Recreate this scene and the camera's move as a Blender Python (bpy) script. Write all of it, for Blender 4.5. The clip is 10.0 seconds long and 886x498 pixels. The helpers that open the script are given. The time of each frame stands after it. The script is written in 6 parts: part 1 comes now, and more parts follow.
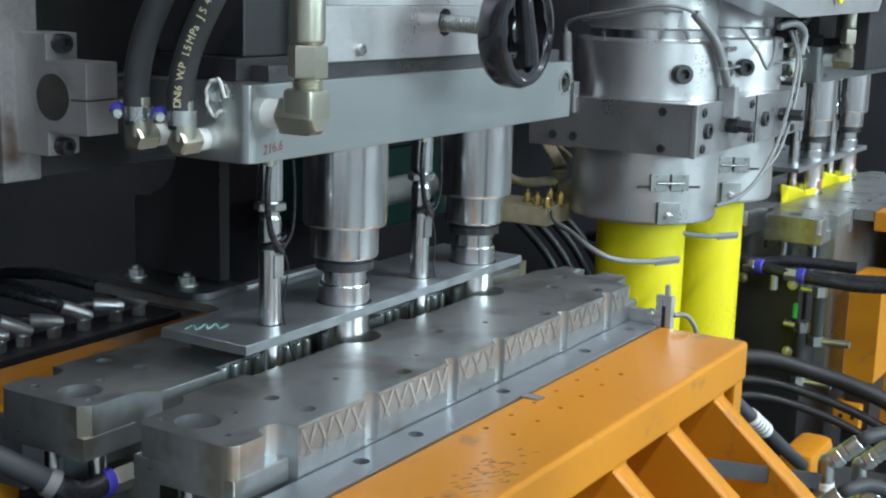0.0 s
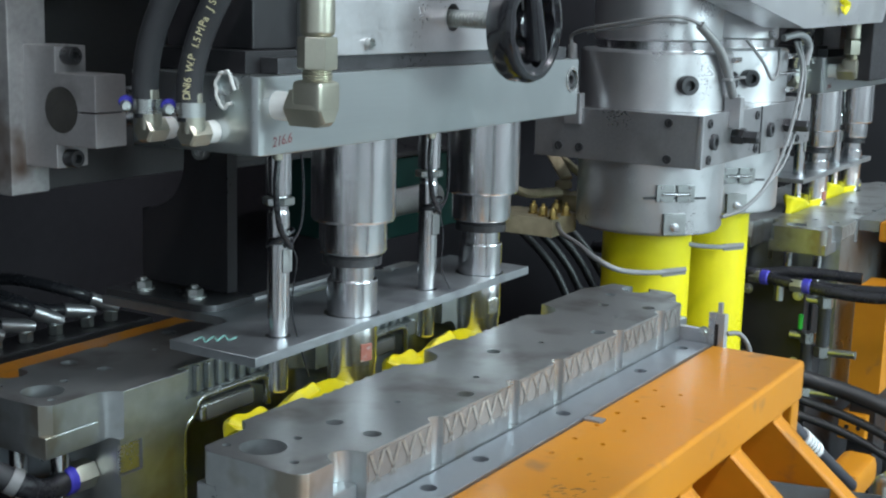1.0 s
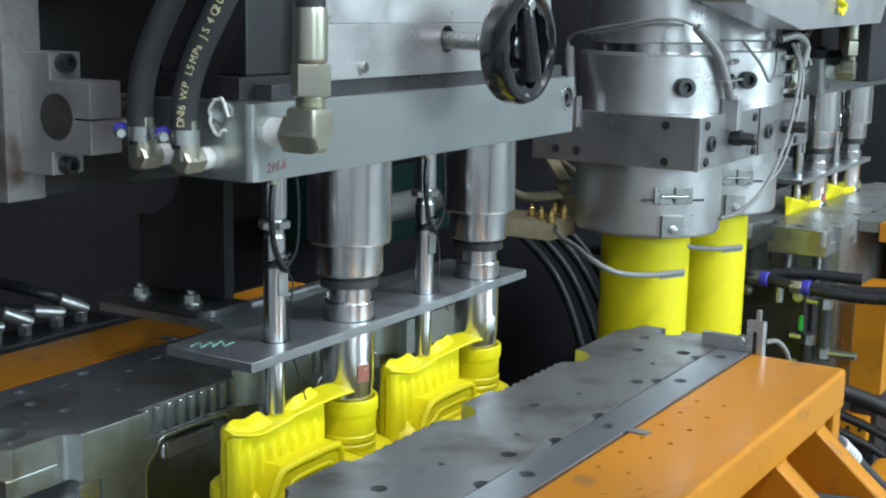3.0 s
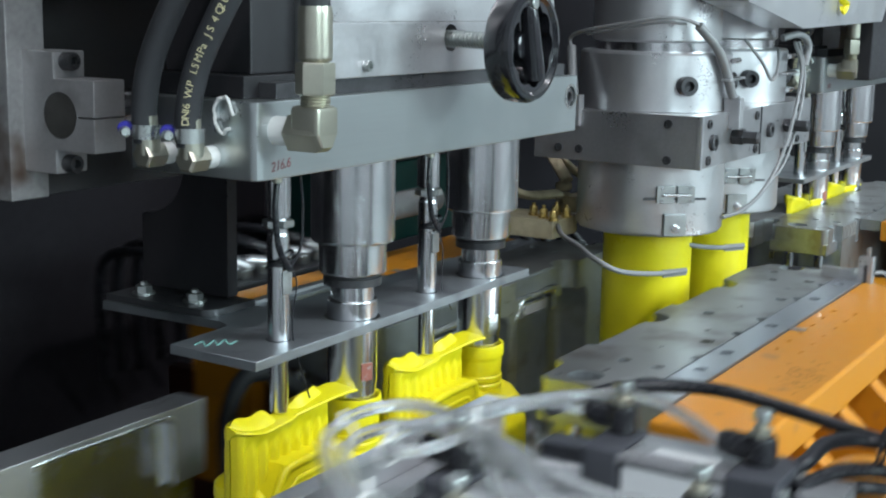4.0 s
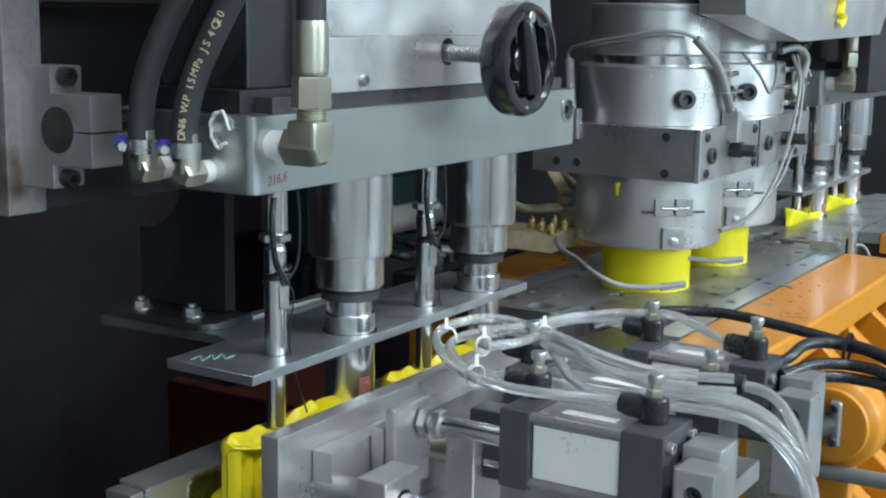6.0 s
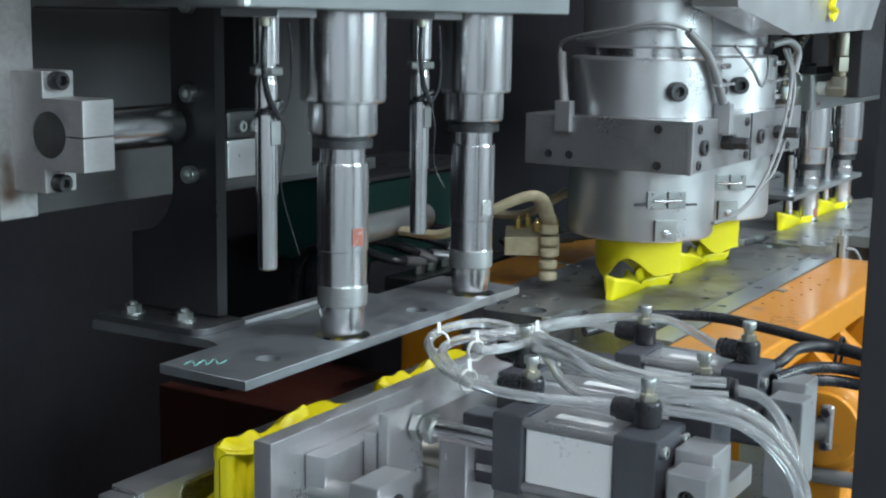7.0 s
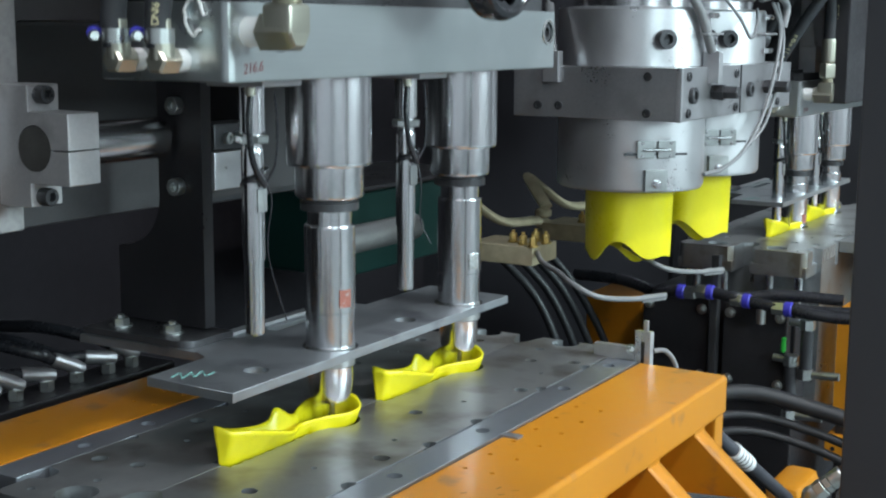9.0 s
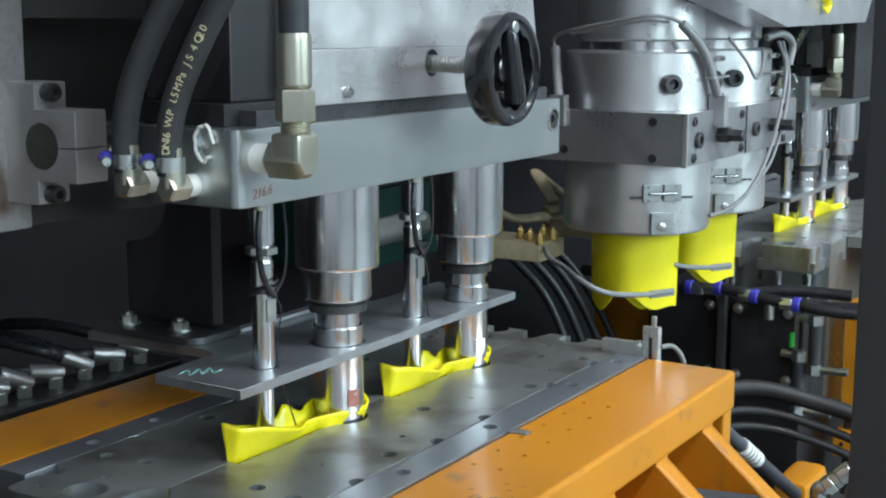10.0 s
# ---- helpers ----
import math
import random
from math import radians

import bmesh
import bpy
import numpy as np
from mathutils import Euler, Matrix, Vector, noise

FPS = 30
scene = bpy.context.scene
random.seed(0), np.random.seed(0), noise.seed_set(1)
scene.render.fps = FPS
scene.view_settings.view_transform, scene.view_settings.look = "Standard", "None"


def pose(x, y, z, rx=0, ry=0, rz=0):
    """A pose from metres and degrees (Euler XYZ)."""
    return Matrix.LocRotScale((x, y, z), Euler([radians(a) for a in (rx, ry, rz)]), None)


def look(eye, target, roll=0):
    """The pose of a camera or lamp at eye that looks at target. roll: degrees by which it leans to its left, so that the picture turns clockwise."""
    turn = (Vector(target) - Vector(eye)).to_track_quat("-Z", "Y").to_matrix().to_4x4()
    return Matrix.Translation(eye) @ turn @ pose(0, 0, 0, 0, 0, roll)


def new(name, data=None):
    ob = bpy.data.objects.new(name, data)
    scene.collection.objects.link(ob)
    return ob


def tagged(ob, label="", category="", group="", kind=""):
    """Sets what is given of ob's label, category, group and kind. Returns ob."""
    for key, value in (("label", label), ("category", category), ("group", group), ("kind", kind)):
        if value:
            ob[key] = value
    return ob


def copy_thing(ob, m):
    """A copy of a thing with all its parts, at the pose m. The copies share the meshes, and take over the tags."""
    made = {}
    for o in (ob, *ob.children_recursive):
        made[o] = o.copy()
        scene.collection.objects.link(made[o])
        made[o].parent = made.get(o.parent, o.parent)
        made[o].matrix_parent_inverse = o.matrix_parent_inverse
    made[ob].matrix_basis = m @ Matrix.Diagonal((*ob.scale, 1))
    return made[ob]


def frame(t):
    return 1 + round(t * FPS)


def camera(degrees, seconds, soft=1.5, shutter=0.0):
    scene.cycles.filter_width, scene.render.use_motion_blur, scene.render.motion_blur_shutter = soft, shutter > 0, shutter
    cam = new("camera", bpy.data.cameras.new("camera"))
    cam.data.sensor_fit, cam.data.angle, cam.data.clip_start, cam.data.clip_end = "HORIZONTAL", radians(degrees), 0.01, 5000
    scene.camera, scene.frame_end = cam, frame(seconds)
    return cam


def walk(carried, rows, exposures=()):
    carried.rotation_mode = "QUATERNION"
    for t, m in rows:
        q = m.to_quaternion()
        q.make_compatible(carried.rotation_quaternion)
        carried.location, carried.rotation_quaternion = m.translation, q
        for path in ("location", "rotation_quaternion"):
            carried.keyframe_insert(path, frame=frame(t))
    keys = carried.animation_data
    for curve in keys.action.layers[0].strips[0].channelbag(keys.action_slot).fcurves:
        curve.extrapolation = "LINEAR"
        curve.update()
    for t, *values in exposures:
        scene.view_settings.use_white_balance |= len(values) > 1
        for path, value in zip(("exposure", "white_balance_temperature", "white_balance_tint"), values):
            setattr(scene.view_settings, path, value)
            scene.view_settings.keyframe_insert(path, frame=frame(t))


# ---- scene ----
# Machine coordinates: metres, x along the mould shuttle, y across the parting line,
# z up from a level 1.55 m over the hall floor. FLOOR lifts them into the world.
FLOOR = 1.55
LIFT = Vector((0, 0, FLOOR))

# ---- camera ----
cam = camera(37.03, 10.0, soft=2.1, shutter=0.4)
PATH = [
    # seconds, heading, tilt, roll, sideways
    (0.0, 31.48, 11.274, -1.642, 0.0064), (0.5, 31.367, 10.938, -1.558, 0.0045), (1.0, 31.563, 10.778, -1.506, 0.0005),
    (1.5, 31.672, 10.555, -1.456, -0.0014), (2.0, 31.70, 10.415, -1.375, 0.003), (2.5, 31.754, 10.569, -1.084, 0.0072),
    (4.0, 31.66, 10.666, -1.066, 0.0026), (4.5, 31.511, 10.318, -1.048, 0.0), (5.0, 31.707, 10.10, -1.032, 0.0038),
    (5.5, 31.838, 10.113, -0.906, 0.0064), (7.0, 31.352, 9.871, -0.913, 0.0052), (7.5, 31.392, 9.644, -0.832, 0.0038),
    (8.0, 31.298, 9.478, -0.757, 0.0037), (8.5, 31.091, 9.462, -0.699, 0.0054), (9.0, 31.028, 9.442, -0.384, 0.0101),
    (9.5, 31.237, 9.50, -0.289, 0.0091), (10.0, 31.372, 9.601, -0.157, 0.0107)]


def cam_pose(yaw, tilt, roll, dx):
    m = pose(0, 0, FLOOR, 90 - tilt, 0, yaw - 90) @ pose(0, 0, 0, 0, 0, -roll)
    return m @ Matrix.Translation((dx, 0, 0))


walk(cam, [(row[0], cam_pose(*row[1:])) for row in PATH])
scene.view_settings.exposure = 0.06

# ---- world and hall lights ----
world = bpy.data.worlds.new("world")
scene.world = world
world.use_nodes = True
world.node_tree.nodes["Background"].inputs[0].default_value = (0.55, 0.75, 0.85, 1)
world.node_tree.nodes["Background"].inputs[1].default_value = 0.5


def area_lamp(name, eye, target, sx, sy, watts, colour):
    data = bpy.data.lights.new(name, "AREA")
    data.shape, data.size, data.size_y, data.energy, data.color = "RECTANGLE", sx, sy, watts, colour
    ob = new(name, data)
    ob.matrix_world = look(eye, target)
    return ob


# ---- materials ----
def material(name, base, rough=0.5, metal=0.0, grain=60.0, vary=0.25, bump=0.15, coat=0.0, spots=None, spot_scale=9.0,
             spot_cut=0.6, stretch=(1, 1, 1), rough_vary=0.15, ior=1.45):
    """Procedural paint, metal or plastic: two scales of variation, relief and optional stains."""
    mat = bpy.data.materials.new(name)
    mat.use_nodes = True
    nt = mat.node_tree
    n, l = nt.nodes, nt.links
    bsdf = n["Principled BSDF"]
    tex = n.new("ShaderNodeTexCoord")
    mp = n.new("ShaderNodeMapping")
    mp.inputs["Scale"].default_value = stretch
    l.new(tex.outputs["Object"], mp.inputs[0])
    fine = n.new("ShaderNodeTexNoise")
    fine.inputs["Scale"].default_value, fine.inputs["Detail"].default_value = grain * 6, 4
    wide = n.new("ShaderNodeTexNoise")
    wide.inputs["Scale"].default_value, wide.inputs["Detail"].default_value = grain * 0.25, 6
    l.new(mp.outputs[0], fine.inputs[0])
    l.new(mp.outputs[0], wide.inputs[0])
    mixv = n.new("ShaderNodeMath")
    mixv.operation = "MULTIPLY_ADD"
    l.new(wide.outputs[0], mixv.inputs[0])
    mixv.inputs[1].default_value = 0.65
    sc = n.new("ShaderNodeMath")
    sc.operation = "MULTIPLY"
    l.new(fine.outputs[0], sc.inputs[0])
    sc.inputs[1].default_value = 0.35
    l.new(sc.outputs[0], mixv.inputs[2])
    ramp = n.new("ShaderNodeValToRGB")
    lo, hi = 1 - vary, 1 + vary
    ramp.color_ramp.elements[0].position, ramp.color_ramp.elements[1].position = 0.3, 0.7
    ramp.color_ramp.elements[0].color = (*[min(1, c * lo) for c in base], 1)
    ramp.color_ramp.elements[1].color = (*[min(1, c * hi) for c in base], 1)
    l.new(mixv.outputs[0], ramp.inputs[0])
    colour = ramp.outputs[0]
    if spots:
        sp = n.new("ShaderNodeTexNoise")
        sp.inputs["Scale"].default_value, sp.inputs["Detail"].default_value = spot_scale, 3
        l.new(tex.outputs["Object"], sp.inputs[0])
        sr = n.new("ShaderNodeValToRGB")
        sr.color_ramp.elements[0].position, sr.color_ramp.elements[1].position = spot_cut - 0.03, spot_cut + 0.10
        l.new(sp.outputs[0], sr.inputs[0])
        mx = n.new("ShaderNodeMixRGB")
        mx.inputs[2].default_value = (*spots, 1)
        l.new(sr.outputs[0], mx.inputs[0])
        l.new(colour, mx.inputs[1])
        colour = mx.outputs[0]
    l.new(colour, bsdf.inputs["Base Color"])
    rr = n.new("ShaderNodeMapRange")
    rr.inputs[3].default_value, rr.inputs[4].default_value = max(0.02, rough - rough_vary), min(1, rough + rough_vary)
    rr.inputs[1].default_value, rr.inputs[2].default_value = 0.3, 0.7
    l.new(mixv.outputs[0], rr.inputs[0])
    l.new(rr.outputs[0], bsdf.inputs["Roughness"])
    bsdf.inputs["Metallic"].default_value = metal
    bsdf.inputs["IOR"].default_value = ior
    bsdf.inputs["Coat Weight"].default_value = coat
    bsdf.inputs["Coat Roughness"].default_value = 0.12
    if bump:
        bp = n.new("ShaderNodeBump")
        bp.inputs["Strength"].default_value, bp.inputs["Distance"].default_value = bump, 0.001
        l.new(mixv.outputs[0], bp.inputs["Height"])
        l.new(bp.outputs[0], bsdf.inputs["Normal"])
    return mat


STEEL = material("ground_steel", (0.36, 0.37, 0.37), 0.42, 0.85, 50, 0.18, 0.12, spots=(0.22, 0.22, 0.21), spot_scale=11)
MOULD = material("mould_steel", (0.33, 0.335, 0.335), 0.40, 0.78, 26, 0.24, 0.08, spots=(0.20, 0.19, 0.18), spot_scale=12, spot_cut=0.55)
MOULDSIDE = material("machined_steel", (0.43, 0.45, 0.46), 0.32, 0.88, 16, 0.2, 0.02, spots=(0.32, 0.295, 0.25), spot_scale=18, spot_cut=0.6, rough_vary=0.08)
MILLED = material("milled_steel", (0.64, 0.64, 0.63), 0.26, 0.95, 90, 0.1, 0.02, rough_vary=0.06)
SCRIBE = material("scribed_steel", (0.43, 0.43, 0.42), 0.4, 0.7, 40, 0.35, 0.0)
GIRDER = material("girder_steel", (0.075, 0.072, 0.075), 0.5, 0.4, 30, 0.2, 0.06)
DULLMARK = material("bead_blasted_steel", (0.27, 0.25, 0.24), 0.55, 0.6, 90, 0.15, 0.1)
STRIP = material("polished_plate", (0.46, 0.48, 0.52), 0.36, 0.9, 30, 0.08, 0.0, spots=(0.40, 0.42, 0.45), spot_scale=14, rough_vary=0.06)
BEAM = material("brushed_beam", (0.57, 0.605, 0.61), 0.30, 0.92, 60, 0.04, 0.0, stretch=(0.05, 1, 1), spots=(0.51, 0.55, 0.555), spot_scale=7, spot_cut=0.55, rough_vary=0.045)
CHROME = material("chromed_steel", (0.68, 0.675, 0.69), 0.21, 1.0, 12, 0.04, 0.0, stretch=(1, 1, 0.3), rough_vary=0.04)
PLATE = material("stripper_steel", (0.34, 0.36, 0.38), 0.4, 0.85, 30, 0.16, 0.1, stretch=(0.3, 1, 1), spots=(0.22, 0.23, 0.25), spot_scale=16)
ALU = material("aluminium", (0.55, 0.545, 0.56), 0.38, 0.8, 45, 0.1, 0.04, spots=(0.40, 0.41, 0.41), spot_scale=12, spot_cut=0.6)
CASTALU = material("cast_aluminium", (0.58, 0.575, 0.59), 0.36, 0.85, 60, 0.08, 0.05, spots=(0.525, 0.52, 0.53), spot_scale=7, spot_cut=0.55)
GREYPLATE = material("grey_plate", (0.41, 0.405, 0.42), 0.36, 0.8, 40, 0.16, 0.06, spots=(0.33, 0.325, 0.33), spot_scale=14, spot_cut=0.57)
RUSTY = material("scaled_steel", (0.36, 0.35, 0.35), 0.5, 0.5, 30, 0.35, 0.2, spots=(0.12, 0.08, 0.06), spot_scale=12, spot_cut=0.6)
BLACK = material("black_paint", (0.021, 0.020, 0.0225), 0.4, 0.0, 30, 0.3, 0.1)
DARKSTEEL = material("blackened_steel", (0.075, 0.075, 0.08), 0.36, 0.6, 40, 0.3, 0.1)
GUARD = material("dark_panel", (0.0165, 0.0150, 0.0175), 0.85, 0.0, 10, 0.3, 0.05, ior=1.15)
POST = material("dark_grey_post", (0.03, 0.03, 0.034), 0.6, 0.0, 30, 0.15, 0.05)
ORANGE = material("orange_paint", (0.545, 0.210, 0.010), 0.42, 0.0, 14, 0.07, 0.2, coat=0.12, spots=(0.33, 0.15, 0.045), spot_scale=26, spot_cut=0.66, rough_vary=0.08)
YELLOW = material("yellow_plastic", (0.73, 0.635, 0.010), 0.36, 0.0, 30, 0.05, 0.1)
YELLOW.node_tree.nodes["Principled BSDF"].inputs["Subsurface Weight"].default_value = 0.25
YELLOW.node_tree.nodes["Principled BSDF"].inputs["Subsurface Radius"].default_value = (0.01, 0.009, 0.001)
WHEEL = material("glossy_black_plastic", (0.014, 0.014, 0.017), 0.14, 0.0, 60, 0.2, 0.02, coat=0.5, rough_vary=0.05)
CLAMPSTEEL = material("milled_clamp_steel", (0.47, 0.455, 0.46), 0.42, 0.6, 40, 0.14, 0.05, spots=(0.36, 0.34, 0.34), spot_scale=25, spot_cut=0.6)
DARKEND = material("turned_dark_steel", (0.10, 0.095, 0.09), 0.4, 0.6, 120, 0.4, 0.1)
HOSE = material("matt_black_hose", (0.016, 0.016, 0.018), 0.5, 0.0, 60, 0.25, 0.15)
SCUFF = material("worn_paint", (0.22, 0.105, 0.03), 0.6, 0.1, 90, 0.35, 0.1)
RUBBER = material("black_rubber", (0.035, 0.036, 0.040), 0.55, 0.0, 120, 0.25, 0.25)
PLASTIC = material("black_plastic", (0.02, 0.02, 0.024), 0.28, 0.0, 60, 0.2, 0.05)
CAPGREY = material("anthracite_cap", (0.075, 0.077, 0.090), 0.42, 0.2, 90, 0.2, 0.15)
BARREL = material("anodised_barrel", (0.82, 0.82, 0.83), 0.36, 0.2, 40, 0.03, 0.0)
BRASS = material("zinc_brass", (0.52, 0.505, 0.42), 0.34, 0.9, 60, 0.06, 0.0, rough_vary=0.05)
BRASSY = material("brass", (0.60, 0.44, 0.16), 0.3, 0.95, 60, 0.2, 0.05)
ZINC = material("zinc_bolt", (0.52, 0.54, 0.53), 0.3, 0.95, 90, 0.1, 0.0, rough_vary=0.06)
TAPE = material("thread_tape", (0.78, 0.78, 0.76), 0.55, 0.0, 200, 0.08, 0.3)
BLUE = material("blue_plastic", (0.05, 0.045, 0.40), 0.35, 0.0, 60, 0.1, 0.05)
WHITE = material("white_label", (0.80, 0.80, 0.80), 0.5, 0.0, 60, 0.04, 0.0)
CHALK = material("green_chalk", (0.20, 0.46, 0.42), 0.9, 0.0, 300, 0.3, 0.2)
REDPEN = material("red_marker", (0.27, 0.115, 0.12), 0.6, 0.0, 200, 0.3, 0.0)
REDTAPE = material("red_paint_mark", (0.28, 0.10, 0.075), 0.45, 0.2, 60, 0.45, 0.1, spots=(0.35, 0.33, 0.32), spot_scale=160, spot_cut=0.55)
GOLD = material("gold_print", (0.62, 0.56, 0.34), 0.6, 0.0, 100, 0.1, 0.0)
GREEN = material("green_paint", (0.005, 0.040, 0.034), 0.45, 0.0, 40, 0.2, 0.1)
LEVER = material("green_lever", (0.03, 0.42, 0.05), 0.4, 0.0, 40, 0.1, 0.0)
CLOTH = material("heat_wrap", (0.42, 0.36, 0.24), 0.85, 0.0, 200, 0.3, 0.6)
CABLE = material("grey_cable", (0.215, 0.215, 0.22), 0.45, 0.1, 90, 0.15, 0.2)
FLOORMAT = material("hall_floor", (0.20, 0.22, 0.22), 0.4, 0.0, 3, 0.15, 0.05)
WALLMAT = material("hall_wall", (0.60, 0.58, 0.60), 0.7, 0.0, 3, 0.08, 0.05)
RED = material("red_duct", (0.055, 0.013, 0.008), 0.5, 0.0, 20, 0.25, 0.2)

TUBEMAT = bpy.data.materials.new("clear_tube")
TUBEMAT.use_nodes = True
tb = TUBEMAT.node_tree.nodes["Principled BSDF"]
tb.inputs["Base Color"].default_value = (0.97, 0.98, 0.99, 1)
tb.inputs["Roughness"].default_value = 0.05
tb.inputs["IOR"].default_value = 1.38
tb.inputs["Transmission Weight"].default_value = 0.88

GLOW = bpy.data.materials.new("lamp_diffuser")
GLOW.use_nodes = True
gb = GLOW.node_tree.nodes["Principled BSDF"]
gb.inputs["Emission Color"].default_value = (0.82, 0.95, 1.0, 1)
gb.inputs["Emission Strength"].default_value = 4.0


# ---- mesh helpers ----
def thing(name, anchor, label, category, group="", kind=""):
    ob = new(name)
    ob.empty_display_size = 0.05
    ob.location = Vector(anchor) + LIFT
    return tagged(ob, label, category, group, kind)


def top_of(ob):
    while ob.parent:
        ob = ob.parent
    return ob


def part(name, bm, mat, parent, label="", smooth=True, extra=()):
    """One mesh object under a thing or a part, written in machine coordinates."""
    me = bpy.data.meshes.new(name)
    bmesh.ops.translate(bm, verts=bm.verts, vec=LIFT - top_of(parent).location)
    bmesh.ops.recalc_face_normals(bm, faces=bm.faces)
    bm.to_mesh(me)
    bm.free()
    finish(me, mat, smooth, extra)
    ob = new(name, me)
    ob.parent = parent
    if smooth:
        even = ob.modifiers.new("even_normals", "WEIGHTED_NORMAL")
        even.keep_sharp = True
    if label:
        ob["label"] = label
    return ob


def finish(me, mat, smooth=True, extra=()):
    me.materials.append(mat)
    for m in extra:
        me.materials.append(m)
    if smooth:
        me.shade_smooth()
        me.set_sharp_from_angle(angle=radians(38))


def setting(name, bm, mat, label, kind="structure", category="", smooth=True):
    me = bpy.data.meshes.new(name)
    bmesh.ops.translate(bm, verts=bm.verts, vec=LIFT)
    bmesh.ops.recalc_face_normals(bm, faces=bm.faces)
    bm.to_mesh(me)
    bm.free()
    finish(me, mat, smooth)
    return tagged(new(name, me), label, category, "", kind)


def box(bm, x0, x1, y0, y1, z0, z1, bevel=0.0012, segs=2):
    m = Matrix.LocRotScale(((x0 + x1) / 2, (y0 + y1) / 2, (z0 + z1) / 2), None, (abs(x1 - x0), abs(y1 - y0), abs(z1 - z0)))
    vs = bmesh.ops.create_cube(bm, size=1, matrix=m)["verts"]
    if bevel:
        es = list({e for v in vs for e in v.link_edges})
        bmesh.ops.bevel(bm, geom=es, offset=bevel, segments=segs, affect="EDGES", profile=0.5)
    return bm


def boxes(*rows, bevel=0.0012):
    bm = bmesh.new()
    for r in rows:
        box(bm, *r, bevel=bevel)
    return bm


def obox(bm, m, sx, sy, sz, bevel=0.0012):
    """A bevelled box of that size, centred on the pose m."""
    vs = bmesh.ops.create_cube(bm, size=1, matrix=m @ Matrix.Diagonal((sx, sy, sz, 1)))["verts"]
    if bevel:
        es = list({e for v in vs for e in v.link_edges})
        bmesh.ops.bevel(bm, geom=es, offset=bevel, segments=2, affect="EDGES", profile=0.5)
    return bm


def along(p, d):
    """A frame at p whose z runs along d."""
    return Matrix.Translation(p) @ Vector(d).to_track_quat("Z", "Y").to_matrix().to_4x4()


def lathe(bm, m, profile, seg=40, close=True):
    """Turn a profile of (radius, height) round the z of the frame m."""
    rings = []
    for r, h in profile:
        rings.append([bm.verts.new(m @ Vector((r * math.cos(2 * math.pi * i / seg), r * math.sin(2 * math.pi * i / seg), h)))
                      for i in range(seg)])
    for a, b in zip(rings, rings[1:]):
        for i in range(seg):
            bm.faces.new((a[i], a[(i + 1) % seg], b[(i + 1) % seg], b[i]))
    if close:
        bm.faces.new(rings[0])
        bm.faces.new(rings[-1])
    return bm


def rod(bm, p, q, r, seg=24, chamfer=0.0):
    p, q = Vector(p), Vector(q)
    h = (q - p).length
    c = min(chamfer, r * 0.6, h * 0.4)
    prof = [(r - c, 0), (r, c), (r, h - c), (r - c, h)] if c else [(r, 0), (r, h)]
    return lathe(bm, along(p, q - p), prof, seg)


def turned(bm, x, y, profile, seg=48):
    return lathe(bm, Matrix.Translation((x, y, 0)), profile, seg)


def spline(pts, n=10):
    pts = [Vector(p) for p in pts]
    ext = [pts[0] * 2 - pts[1]] + pts + [pts[-1] * 2 - pts[-2]]
    out = []
    for i in range(1, len(ext) - 2):
        a, b, c, d = ext[i - 1:i + 3]
        for k in range(n):
            t = k / n
            out.append(0.5 * ((2 * b) + (c - a) * t + (2 * a - 5 * b + 4 * c - d) * t * t + (3 * b - a - 3 * c + d) * t ** 3))
    return out + [pts[-1]]


def tube(bm, pts, r, seg=12, n=10, flat=1.0):
    """A hose or cable swept along a smooth line."""
    line = spline(pts, n)
    up = Vector((0.13, 0.2, 1)).normalized()
    rings = []
    for i, p in enumerate(line):
        d = (line[min(i + 1, len(line) - 1)] - line[max(i - 1, 0)]).normalized()
        side = d.cross(up).normalized()
        up = side.cross(d).normalized()
        rings.append([bm.verts.new(p + side * (r * math.cos(2 * math.pi * k / seg)) + up * (flat * r * math.sin(2 * math.pi * k / seg)))
                      for k in range(seg)])
    for a, b in zip(rings, rings[1:]):
        for k in range(seg):
            bm.faces.new((a[k], a[(k + 1) % seg], b[(k + 1) % seg], b[k]))
    bm.faces.new(rings[0])
    bm.faces.new(rings[-1])
    return bm


def prism(bm, outline, z0, z1, bevel=0.0):
    """An outline in x and y, raised from z0 to z1."""
    low = [bm.verts.new((x, y, z0)) for x, y in outline]
    top = [bm.verts.new((x, y, z1)) for x, y in outline]
    k = len(outline)
    faces = [bm.faces.new(low), bm.faces.new(top)]
    for i in range(k):
        faces.append(bm.faces.new((low[i], low[(i + 1) % k], top[(i + 1) % k], top[i])))
    if bevel:
        es = list({e for v in top for e in v.link_edges if e.other_vert(v) in top})
        bmesh.ops.bevel(bm, geom=es, offset=bevel, segments=2, affect="EDGES", profile=0.5)
    return bm


def plane_prism(bm, m, outline, depth):
    """An outline in the x and y of the frame m, raised along its z."""
    low = [bm.verts.new(m @ Vector((x, y, 0))) for x, y in outline]
    top = [bm.verts.new(m @ Vector((x, y, depth))) for x, y in outline]
    k = len(outline)
    bm.faces.new(low), bm.faces.new(top)
    for i in range(k):
        bm.faces.new((low[i], low[(i + 1) % k], top[(i + 1) % k], top[i]))
    return bm


